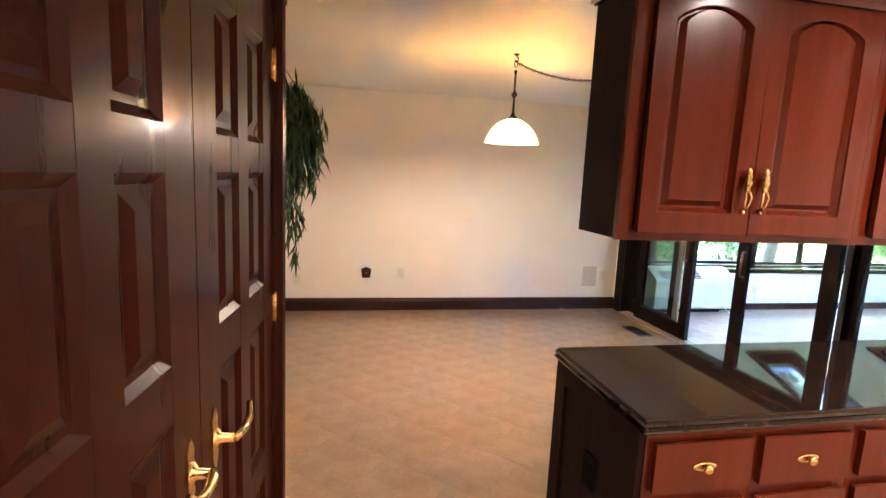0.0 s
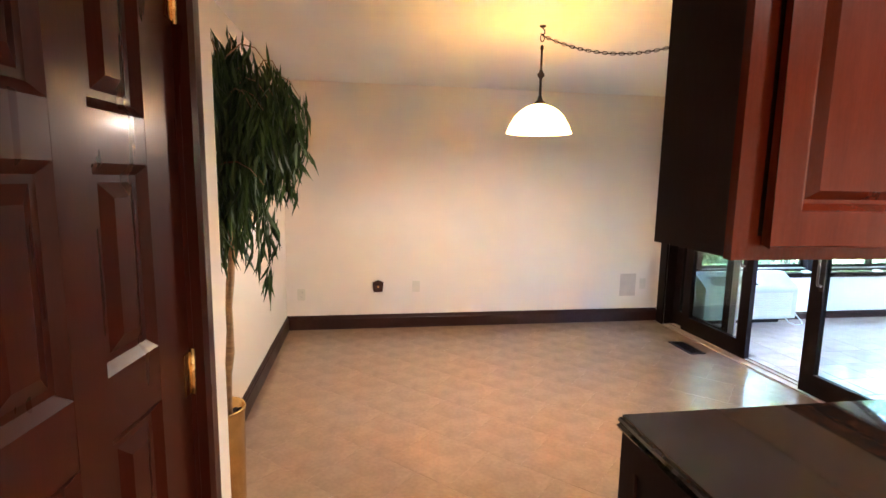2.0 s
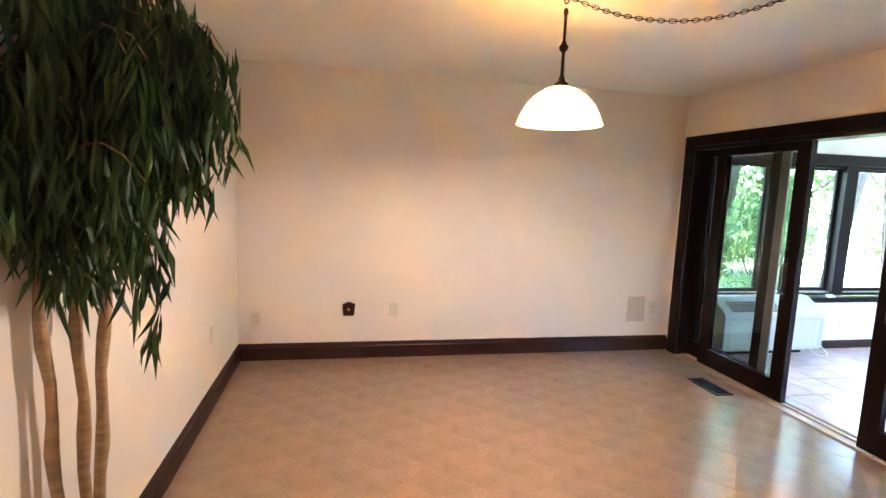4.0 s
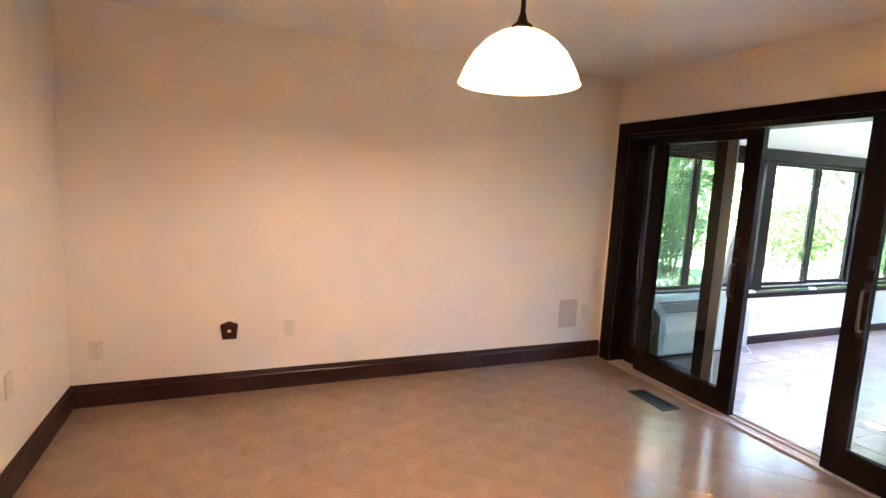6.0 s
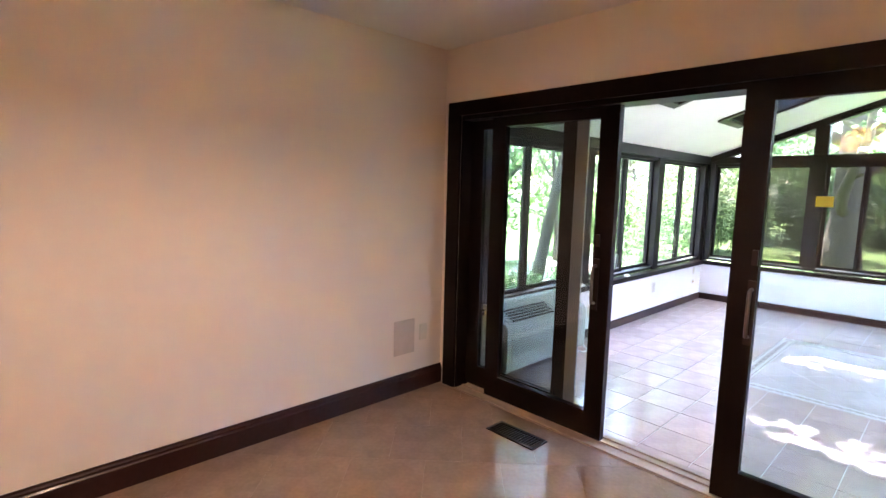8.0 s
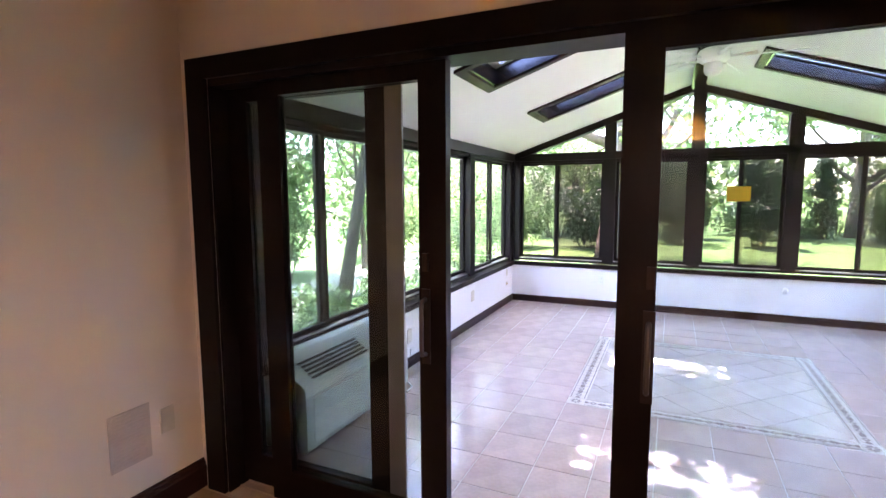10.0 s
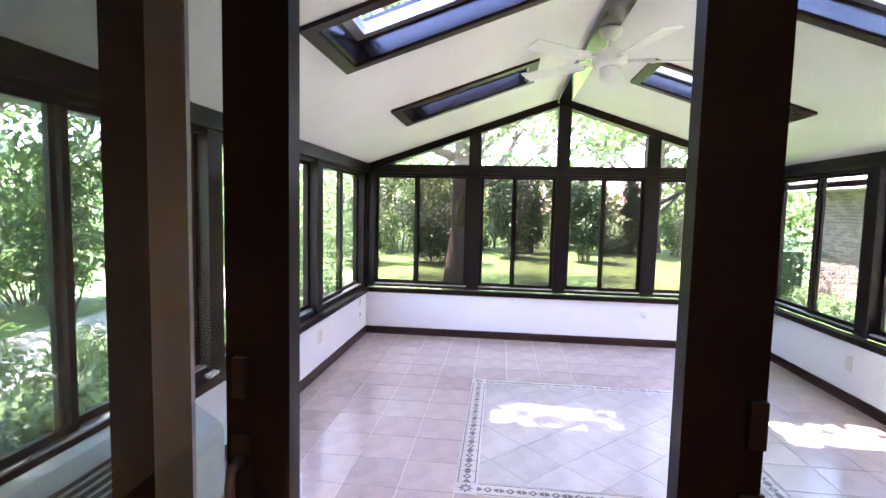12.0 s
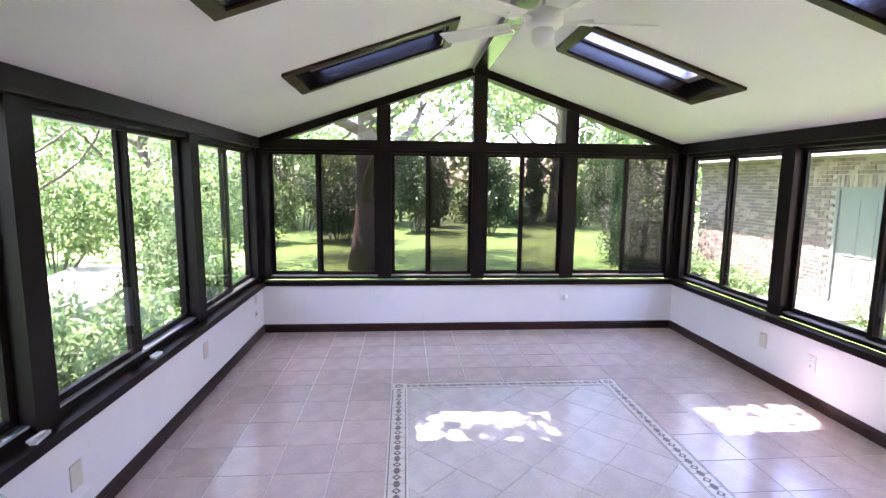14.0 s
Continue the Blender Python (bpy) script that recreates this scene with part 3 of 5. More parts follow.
def closet_door(name, y0, y1, hinge, label):
    d = thing(name, (DX - 0.018, (y0 + y1) / 2, 0.01), label, "door", "closet doors", "structure")
    off = Matrix.Translation(-d.location)

    def add(n, bm, mat, parent=d, bev=0.0, lab="", sm=False):
        bm.transform(off)
        return part(n, bm, mat, parent, lab, bev, sm)
    w = y1 - y0
    st, mul_ = 0.122, 0.08
    pw = (w - 2 * st - mul_) / 2
    cols = ((y0 + st, y0 + st + pw), (y1 - st - pw, y1 - st))
    rows = ((0.235, 0.62), (0.71, 1.135), (1.24, 1.575), (1.655, 1.94))
    x0, x1 = DX - 0.036, DX
    for a, b in ((y0, y0 + st), (cols[0][1], cols[1][0]), (y1 - st, y1)):
        add("stile", box(x0, x1, a, b, 0.012, CDH - 0.01), M_DOOR, bev=0.002)
    edges = [0.012] + [z for r in rows for z in r] + [CDH - 0.01]
    for c in cols:
        for z0, z1 in zip(edges[0::2], edges[1::2]):
            add("rail", box(x0, x1 - 0.0004, c[0], c[1], z0, z1), M_DOOR)
    add("core", box(x0 + 0.004, x0 + 0.014, y0 + 0.02, y1 - 0.02, 0.1, CDH - 0.05), M_DOOR)
    recessed_panels(d, DX, [(c[0], c[1], r[0], r[1]) for c in cols for r in rows], off, M_DOOR)
    ly = y0 + 0.065 if hinge > 0 else y1 - 0.065
    zc = 1.0
    outline = [(0, -0.072), (0.010, -0.060), (0.017, -0.040), (0.013, -0.028), (0.022, 0.0), (0.013, 0.028), (0.017, 0.040), (0.010, 0.060), (0, 0.072), (-0.010, 0.060), (-0.017, 0.040), (-0.013, 0.028), (-0.022, 0.0), (-0.013, -0.028), (-0.017, -0.040), (-0.010, -0.060)]
    add("backplate", prism([(ly + u, zc + v) for u, v in outline], DX - 0.001, DX + 0.006, "x"), M_BRASS, bev=0.002, lab="ornate brass backplate")
    rose = add("rose", lathe([(0.022, 0.004), (0.022, 0.009), (0.018, 0.013), (0.011, 0.017), (0.009, 0.045)], (0, 0), 20), M_BRASS, lab="brass lever rose", sm=True)
    rose.matrix_basis = Matrix.Translation(Vector((DX, ly, zc)) + off.translation) @ pose(0, 0, 0, 0, 90, 0) @ Matrix.Translation(-off.translation)
    s = hinge
    lever = tube([(DX + 0.044, ly, zc), (DX + 0.052, ly + s * 0.02, zc + 0.002), (DX + 0.054, ly + s * 0.05, zc - 0.002), (DX + 0.054, ly + s * 0.085, zc + 0.004), (DX + 0.05, ly + s * 0.105, zc + 0.014), (DX + 0.046, ly + s * 0.118, zc + 0.03)], [0.011, 0.011, 0.009, 0.009, 0.008, 0.007], 10)
    add("lever", lever, M_BRASS, d, 0, "curved brass lever", True)
    hy = y1 if hinge > 0 else y0
    for z in (0.28, 1.14, 1.90):
        hg = add("hinge", tube([(DX + 0.004, hy + 0.006 * hinge, z - 0.05), (DX + 0.004, hy + 0.006 * hinge, z + 0.05)], 0.0075, 10), M_BRASS, d, 0, "brass butt hinge", True)
        add("hinge_leaf", box(DX + 0.0005, DX + 0.003, hy - 0.03 if hinge > 0 else hy, hy if hinge > 0 else hy + 0.03, z - 0.045, z + 0.045), M_BRASS, d)
    return d


TILT = Matrix.Translation((DX, 1.725, 0)) @ pose(0, 0, 0, 0, 0, -5.6) @ Matrix.Translation((-DX, -1.725, 0))
for name, y0, y1, hinge in (("door_5", 1.085, 1.725, 1), ("door_6", 0.445, 1.081, -1)):
    d = closet_door(name, y0, y1, hinge, "dark mahogany panelled closet door with brass lever")
    d.matrix_basis = TILT @ d.matrix_basis
b = (CD1 - 0.012, CD1 + 0.10)
bm = prism([(XC, b[0]), (XC + 0.02, b[0]), (XC + 0.026, b[0] + 0.02), (XC + 0.018, b[1] - 0.03), (XC + 0.012, b[1] - 0.022), (XC + 0.010, b[1]), (XC, b[1])], 0, CDH, "z")
structure("trim_closet_far", bm, M_DOOR, "dark mahogany closet door casing", "trim")
ob = structure("trim_closet_near", box(DX, DX + 0.02, 0.335, 0.43, 0, CDH), M_DOOR, "dark mahogany closet door casing", "trim", 0.004)
ob.matrix_basis = TILT
ob = structure("trim_closet_head", box(DX + 0.002, DX + 0.024, 0.30, CD1 + 0.08, CDH, CDH + 0.09), M_DOOR, "dark mahogany closet door casing", "trim", 0.004)
ob.matrix_basis = TILT
structure("trim_closet_jamb", box(XC - 0.10, XC, CD1 - 0.013, CD1, 0, CDH), M_DOOR, "dark mahogany closet door jamb", "trim")

# ---------- kitchen peninsula ----------
UX0, UZ0, UZ1, UYF, UYB = 0.625, 1.421, 2.166, 1.437, 1.685
CABS = (UX0, 1.50, 2.40, XR - 0.004)


def arch_panel(x0, x1, z0, z1, rise, n=12):
    """Outline of a panel with an arched head."""
    pts = [(x0, z0), (x1, z0)]
    w = x1 - x0
    for k in range(n + 1):
        s = k / n
        x = x1 - w * s
        pts.append((x, z1 - rise + rise * math.sin(math.pi * s) ** 0.75))
    return pts


def raised_front(pts, y, sink, inset, mat, parent, off, name="raised_panel"):
    """A field sunk and raised again inside an outline, facing -y."""
    cx = sum(p[0] for p in pts) / len(pts)
    cz = sum(p[1] for p in pts) / len(pts)
    hw = max(abs(p[0] - cx) for p in pts)
    hh = max(abs(p[1] - cz) for p in pts)
    bm = bmesh.new()
    rings = []
    for d, dep in ((0, 0), (inset * 0.35, sink), (inset * 0.55, sink), (inset, 0.001)):
        rings.append([bm.verts.new((cx + (x - cx) * (1 - d / hw), y + dep, cz + (z - cz) * (1 - d / hh))) for x, z in pts])
    n = len(pts)
    for a, b in zip(rings, rings[1:]):
        for k in range(n):
            bm.faces.new((a[k], a[(k + 1) % n], b[(k + 1) % n], b[k]))
    bm.faces.new(rings[-1])
    bm.transform(off)
    return part(name, bm, mat, parent)


def frame_with_hole(outer, hole, y0, y1):
    """A board with an outline and a hole, swept between y0 and y1; the hole may be arched."""
    x0, x1, z0, z1 = outer
    bm = bmesh.new()
    n = len(hole)
    ring = []
    hx = [p[0] for p in hole]
    hz = [p[1] for p in hole]
    cx, cz = (min(hx) + max(hx)) / 2, (min(hz) + max(hz)) / 2
    for x, z in hole:
        ax = (x - min(hx)) / (max(hx) - min(hx))
        if z <= min(hz) + 1e-6:
            ring.append((x0 if ax < 0.5 else x1, z0))
        else:
            ring.append((x0 + (x1 - x0) * ax, z1))
    V = [[bm.verts.new((x, y, z)) for x, z in pts] for y in (y0, y1) for pts in (ring, hole)]
    of, hf, ob_, hb = V
    for k in range(n):
        j = (k + 1) % n
        for quad in ((of[k], of[j], hf[j], hf[k]), (ob_[k], ob_[j], hb[j], hb[k]), (of[k], of[j], ob_[j], ob_[k]), (hf[k], hf[j], hb[j], hb[k])):
            if len(set(quad)) == 4:
                bm.faces.new(quad)
    bmesh.ops.remove_doubles(bm, verts=bm.verts, dist=1e-5)
    return bm


def brass_pull(x, y, z, parent, off):
    prof = [(0.0025, -0.012), (0.006, -0.005), (0.009, 0.004), (0.0075, 0.010), (0.011, 0.018), (0.0135, 0.026), (0.009, 0.034), (0.0115, 0.042), (0.008, 0.052), (0.0095, 0.058), (0.005, 0.067), (0.002, 0.072)]
    bm = lathe([(r, z + h) for r, h in prof], (x, y - 0.016), 12)
    for s in (-1, 1):
        tube([(x + s * 0.006, y - 0.020, z), (x + s * 0.010, y - 0.026, z - 0.02), (x + s * 0.008, y - 0.022, z - 0.042), (x, y - 0.010, z - 0.064)], [0.0045, 0.0035, 0.003, 0.0045], 8, bm)
    tube([(x, y, z - 0.064), (x, y - 0.012, z - 0.066), (x, y - 0.014, z - 0.072)], [0.007, 0.006, 0.003], 8, bm)
    tube([(x, y, z + 0.034), (x, y - 0.016, z + 0.034)], 0.0055, 8, bm)
    bm.transform(off)
    return part("pull", bm, M_BRASS, parent, "ornate brass pull", 0, True)


def upper_cabinet(x0, x1):
    c = thing("wall_cabinet", ((x0 + x1) / 2, UYB, UZ0), "glossy mahogany wall cabinet with arched raised-panel doors", "cabinet", "wall cabinets over the peninsula")
    off = Matrix.Translation(-c.location)

    def add(n, bm, mat, parent=c, bev=0.0, lab=""):
        bm.transform(off)
        return part(n, bm, mat, parent, lab, bev)
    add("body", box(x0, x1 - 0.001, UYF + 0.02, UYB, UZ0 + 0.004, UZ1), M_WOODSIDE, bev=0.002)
    w = (x1 - x0)
    ff = 0.05
    add("face_stile", box(x0, x0 + ff, UYF, UYF + 0.02, UZ0, UZ1), M_WOOD, bev=0.002)
    add("face_stile", box(x1 - ff, x1 - 0.001, UYF, UYF + 0.02, UZ0, UZ1), M_WOOD, bev=0.002)
    add("face_rail", box(x0 + ff, x1 - ff, UYF, UYF + 0.02, UZ0, UZ0 + 0.045), M_WOOD, bev=0.002)
    add("face_rail", box(x0 + ff, x1 - ff, UYF, UYF + 0.02, UZ1 - 0.04, UZ1), M_WOOD, bev=0.002)
    xm = (x0 + x1) / 2
    for k, (a, b) in enumerate(((x0 + 0.055, xm - 0.003), (xm + 0.003, x1 - 0.035))):
        z0, z1 = UZ0 + 0.028, UZ1 - 0.02
        hole = arch_panel(a + 0.062, b - 0.062, z0 + 0.065, z1 - 0.035, 0.045)
        leaf = add("door", frame_with_hole((a, b, z0, z1), hole, UYF - 0.022, UYF - 0.001), M_WOOD, bev=0.004)
        o2 = Matrix.Translation(-Vector(c.location))
        raised_front(hole, UYF - 0.017, 0.015, 0.036, M_WOOD, leaf, o2)
        brass_pull(b - 0.028 if k == 0 else a + 0.028, UYF - 0.022, UZ0 + 0.165, leaf, o2)
    return c


for a, b in zip(CABS, CABS[1:]):
    upper_cabinet(a, b)
prof = [(0.0, 0.0), (0.012, 0.0), (0.018, 0.015), (0.045, 0.045), (0.05, 0.06), (0.06, 0.065), (0.06, 0.08), (0.0, 0.08)]
bm = prism([(UYF - u, UZ1 + v) for u, v in prof], UX0 - 0.06, XR - 0.004, "x")
prism([(UX0 - u, UZ1 + v) for u, v in prof], UYF, UYB, "y", bm)
structure("trim_crown", bm, M_WOOD, "mahogany crown moulding on top of the wall cabinets", "trim")
structure("wall_soffit", box(UX0 - 0.02, XR, UYF + 0.0, UYB + 0.01, UZ1 + 0.005, TOP), M_WALL, "cream soffit above the wall cabinets", "wall")

CXL, CYF, CYB, CZ = 0.616, 1.185, 1.785, 0.958
BASES = (0.651, 1.365, 2.10, 2.70, XR - 0.004)


def oval_pull(x, y, z, parent, off):
    bm = lathe([(0.004, 0), (0.016, 0.003), (0.03, 0.006), (0.034, 0.004), (0.036, 0)], (0, 0), 20)
    bm.transform(Matrix.Translation((x, y, z)) @ pose(0, 0, 0, 90, 0, 0) @ Matrix.Diagonal((1.1, 0.38, 1, 1)))
    k = lathe([(0.006, 0), (0.007, 0.012), (0.014, 0.016), (0.015, 0.021), (0.008, 0.026)], (0, 0), 14)
    me = bpy.data.meshes.new("tmp")
    k.transform(Matrix.Translation((x, y, z)) @ pose(0, 0, 0, 90, 0, 0))
    k.to_mesh(me)
    k.free()
    bm.from_mesh(me)
    bpy.data.meshes.remove(me)
    bm.transform(off)
    return part("pull", bm, M_BRASS, parent, "oval brass pull", 0, True)


def base_cabinet(x0, x1):
    c = thing("base_cabinet", ((x0 + x1) / 2, (CYF + CYB) / 2, 0), "glossy mahogany base cabinet with two drawers", "cabinet", "base cabinets of the peninsula")
    off = Matrix.Translation(-c.location)

    def add(n, bm, mat, parent=c, bev=0.0, lab=""):
        bm.transform(off)
        return part(n, bm, mat, parent, lab, bev)
    y0, y1, zt = CYF + 0.035, CYB - 0.012, CZ - 0.042
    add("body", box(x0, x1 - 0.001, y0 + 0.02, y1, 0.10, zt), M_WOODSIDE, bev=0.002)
    add("plinth", box(x0 + 0.02, x1 - 0.001, y0 + 0.08, y1 - 0.02, 0, 0.10), M_FRAME)
    add("face_frame", box(x0, x1 - 0.001, y0, y0 + 0.02, 0.10, zt), M_WOOD, bev=0.002)
    xm = (x0 + x1) / 2
    o2 = Matrix.Translation(-Vector(c.location))
    for a, b in ((x0 + 0.022, xm - 0.018), (xm + 0.018, x1 - 0.022)):
        dr = add("drawer_front", box(a, b, y0 - 0.02, y0 - 0.001, 0.730, 0.877), M_WOOD, bev=0.005)
        oval_pull((a + b) / 2, y0 - 0.02, 0.805, dr, o2)
        z0, z1 = 0.13, 0.69
        hole = [(a + 0.055, z0 + 0.055), (b - 0.055, z0 + 0.055), (b - 0.055, z1 - 0.055), (a + 0.055, z1 - 0.055)]
        leaf = add("door", frame_with_hole((a, b, z0, z1), hole, y0 - 0.02, y0 - 0.001), M_WOOD, bev=0.004)
        raised_front(hole, y0 - 0.015, 0.013, 0.036, M_WOOD, leaf, o2)
    return c


for a, b in zip(BASES, BASES[1:]):
    base_cabinet(a, b)
# End panel boards use the near-black side wood, shade included in the colour.
ep = thing("end_panel", (0.61, 1.45, 0), "framed wooden end panel of the peninsula, coloured in shade", "cabinet panel")
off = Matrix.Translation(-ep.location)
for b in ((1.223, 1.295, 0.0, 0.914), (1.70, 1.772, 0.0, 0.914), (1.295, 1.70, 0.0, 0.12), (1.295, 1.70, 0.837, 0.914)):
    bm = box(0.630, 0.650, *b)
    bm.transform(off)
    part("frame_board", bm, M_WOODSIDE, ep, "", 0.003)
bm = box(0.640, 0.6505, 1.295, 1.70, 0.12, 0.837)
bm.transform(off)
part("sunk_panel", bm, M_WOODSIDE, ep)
edge = [(0.0, 0.0), (0.0, -0.006), (-0.006, -0.010), (-0.008, -0.018), (-0.004, -0.024), (-0.010, -0.032), (-0.006, -0.040), (0.02, -0.042)]
bm = bmesh.new()
rings = []
for u, v in edge:
    e = 0.012
    rings.append([bm.verts.new(p) for p in ((CXL + e + u, CYF + e + u, CZ + v), (XR - 0.003, CYF + e + u, CZ + v), (XR - 0.003, CYB - e - u, CZ + v), (CXL + e + u, CYB - e - u, CZ + v))])
for a, b in zip(rings, rings[1:]):
    for k in range(4):
        bm.faces.new((a[k], a[(k + 1) % 4], b[(k + 1) % 4], b[k]))
bm.faces.new(rings[0])
bm.faces.new(rings[-1][::-1])
tagged(part("countertop", bm, M_GRANITE), "polished dark brown granite countertop with ogee edge", "countertop")


# ---------- wall plates ----------
def plate(name, place, normal, w, h, mat, label, category, detail="outlet", group=""):
    """A wall plate that faces normal ('+x', '-x', '+y' or '-y')."""
    rz = {"-y": 0, "+x": 90, "+y": 180, "-x": -90}[normal]
    p = thing(name, (0, 0, 0), label, category, group)
    bm = box(-w / 2, w / 2, -0.006, 0, -h / 2, h / 2)
    part("cover", bm, mat, p, "", 0.0025)
    if detail == "outlet":
        for z in (-0.2 * h, 0.2 * h):
            s = part("socket", box(-0.016, 0.016, -0.0085, -0.0055, z - 0.014, z + 0.014), mat, p, "", 0.002)
            for x in (-0.006, 0.006):
                part("slot", box(x - 0.001, x + 0.001, -0.0092, -0.0083, z - 0.003, z + 0.007), M_BLACK, s)
    elif detail == "switch":
        part("toggle", box(-0.005, 0.005, -0.017, -0.0055, -0.008, 0.012), mat, p, "", 0.002)
    elif detail == "jack":
        part("jack", lathe([(0.012, -0.004), (0.012, 0.004), (0.006, 0.006)], (0, 0), 14), M_BRASS, p).matrix_basis = pose(0, -0.008, 0, 90, 0, 0)
    elif detail == "grille":
        for k in range(14):
            z = -h / 2 + h * (k + 1) / 15
            part("slat", box(-w / 2 + 0.012, w / 2 - 0.012, -0.0085, -0.0055, z - 0.003, z + 0.003), mat, p)
    p.matrix_basis = pose(*place, 0, 0, rz)
    return p


PW, PH = 0.078, 0.118
plate("outlet", (-0.667, YF, 0.366), "-y", PW, PH, M_PLASTIC, "almond duplex outlet on the cream wall", "outlet")
pl = thing("jack_plate", (0.103, YF, 0.440), "dark brown ornamental jack plate on the wall", "wall plate")
bm = prism([(-0.045, -0.058), (0.045, -0.058), (0.052, 0.0), (0.056, 0.045), (0.03, 0.055), (0.0, 0.068), (-0.03, 0.055), (-0.056, 0.045), (-0.052, 0.0)], -0.012, 0, "y")
part("cover", bm, M_TRIM, pl, "", 0.003)
part("jack", box(-0.011, 0.011, -0.0165, -0.0115, -0.010, 0.010), M_BRASS, pl, "small brass jack", 0.002)
plate("blank_plate", (0.497, YF, 0.435), "-y", PW, PH, M_PLASTIC, "almond switch plate on the cream wall", "wall plate", "none")
plate("grille_plate", (2.877, YF, 0.414), "-y", 0.185, 0.25, M_GREYPLATE, "beige square slotted grille on the wall", "vent", "grille")
plate("blank_plate", (3.055, YF, 0.425), "-y", 0.07, PH, M_PLASTIC, "almond switch plate beside the grille", "wall plate", "none")
plate("blank_plate", (XL, 4.90, 0.50), "+x", PW, PH, M_PLASTIC, "almond blank plate on the side wall", "wall plate", "none")
plate("outlet", (SX1, 4.448, 0.35), "-x", PW, PH, M_WHITE, "white duplex outlet on the sunroom wall", "outlet")
plate("outlet", (SX1, 2.461, 0.35), "-x", PW, PH, M_WHITE, "white outlet behind a plug-in freshener", "outlet")
plate("blank_plate", (6.713, SY1, 0.337), "-y", PW, PH, M_PLASTIC, "almond blank plate on the low wall", "wall plate", "none")
plate("switch", (7.98, SY1, 0.42), "-y", 0.05, 0.09, M_PLASTIC, "small almond switch near the corner", "switch", "switch")
plate("jack_plate", (7.98, SY1, 0.27), "-y", 0.05, 0.05, M_PLASTIC, "small jack plate near the corner", "wall plate", "jack")
plate("blank_plate", (6.80, SY0, 0.32), "+y", PW, PH, M_PLASTIC, "almond blank plate on the low wall", "wall plate", "none")
plate("outlet", (6.30, SY0, 0.31), "+y", PW, PH, M_WHITE, "white duplex outlet on the low wall", "outlet")
plate("blank_plate", (5.22, SY1, 0.27), "-y", PW, PH, M_PLASTIC, "almond blank plate on the low wall", "wall plate", "none")
plate("outlet", (5.27, SY1, 0.12), "-y", PW, 0.06, M_WHITE, "white outlet low on the wall", "outlet", "none")
plate("outlet", (4.74, SY1, 0.30), "-y", PW, PH, M_WHITE, "white outlet beside the air conditioner", "outlet")
pi = thing("plug_in_freshener", (SX1 - 0.009, 2.454, 0.368), "white plug-in air freshener in the outlet", "air freshener")
part("body", lathe([(0.012, -0.035), (0.027, -0.03), (0.03, -0.005), (0.026, 0.022), (0.012, 0.034)], (-0.032, 0), 16), M_WHITE, pi, "", 0, True)
plate("outlet", (0.6395, 1.48, 0.63), "-x", PW, PH, M_BLACK, "dark outlet in the peninsula end panel", "outlet", "outlet")

# floor register
fr = thing("floor_register", (2.99, 4.82, 0), "dull metal floor register near the sliding doors", "vent")
for b in ((-0.075, 0.075, -0.175, -0.155), (-0.075, 0.075, 0.155, 0.175), (-0.075, -0.055, -0.155, 0.155), (0.055, 0.075, -0.155, 0.155)):
    part("frame_bar", box(*b, 0.0005, 0.007), M_BRONZE, fr, "", 0.002)
for k in range(16):
    y = -0.145 + k * 0.0193
    part("slat", box(-0.055, 0.055, y - 0.003, y + 0.003, 0.0, 0.006), M_BRONZE, fr)
part("damper", box(-0.055, 0.055, -0.155, 0.155, 0.0003, 0.001), M_BLACK, fr)

# recessed kitchen lights
for cx, cy in ((1.5, 0.55), (2.6, 0.55), (0.35, -1.2), (1.9, -1.2)):
    rl = thing("recessed_light", (cx, cy, TOP), "round recessed ceiling light, switched on", "ceiling light", "kitchen recessed lights")
    part("trim_ring", lathe([(0.07, -0.002), (0.095, -0.002), (0.092, -0.008), (0.07, -0.011)], (0, 0), 24), M_WHITE, rl)
    part("lens", lathe([(0.0695, -0.003), (0.0695, -0.006)], (0, 0), 24), M_BULB, rl)

# ---------- pendant lamp and its swagged chain ----------
pd = thing("pendant_lamp", (1.017, 3.635, TOP), "lit bronze pendant lamp with an alabaster glass bowl", "pendant lamp")
Z = -TOP + 0.006
hook = part("hook", tube([(0, 0, 0), (0, 0, -0.015), (0.012, 0, -0.025), (0.014, 0, -0.042), (0, 0, -0.052), (-0.012, 0, -0.044)], 0.0035, 8), M_BRONZE, pd, "", 0, True)
part("ceiling_cup", lathe([(0.02, 0), (0.018, -0.006), (0.008, -0.012)], (0, 0), 16), M_BRONZE, hook, "", 0, True)
part("top_ring", tube([(0.012 * math.sin(a), 0, -0.068 - 0.022 * math.cos(a)) for a in np.linspace(0, 2 * math.pi, 15)], 0.003, 6), M_BRONZE, pd, "", 0, True)
prof = [(0.005, 2.35), (0.009, 2.345), (0.011, 2.33), (0.007, 2.318), (0.0065, 2.21), (0.010, 2.205), (0.012, 2.195), (0.020, 2.186), (0.022, 2.178), (0.018, 2.168), (0.010, 2.160), (0.0075, 2.15), (0.0085, 2.06), (0.013, 2.045), (0.018, 2.03), (0.034, 2.018), (0.036, 2.008)]
part("stem", lathe([(r, z + Z) for r, z in prof], (0, 0), 18), M_BRONZE, pd, "", 0, True)
out = [(0.034, 2.006), (0.073, 1.993), (0.114, 1.967), (0.149, 1.931), (0.177, 1.885), (0.192, 1.848), (0.199, 1.835)]
inn = [(r - 0.006, z - 0.002) for r, z in out[::-1]]
part("shade", lathe([(r, z + Z) for r, z in out + inn], (0, 0), 48), M_SHADE, pd, "glowing alabaster glass bowl shade", 0, True)
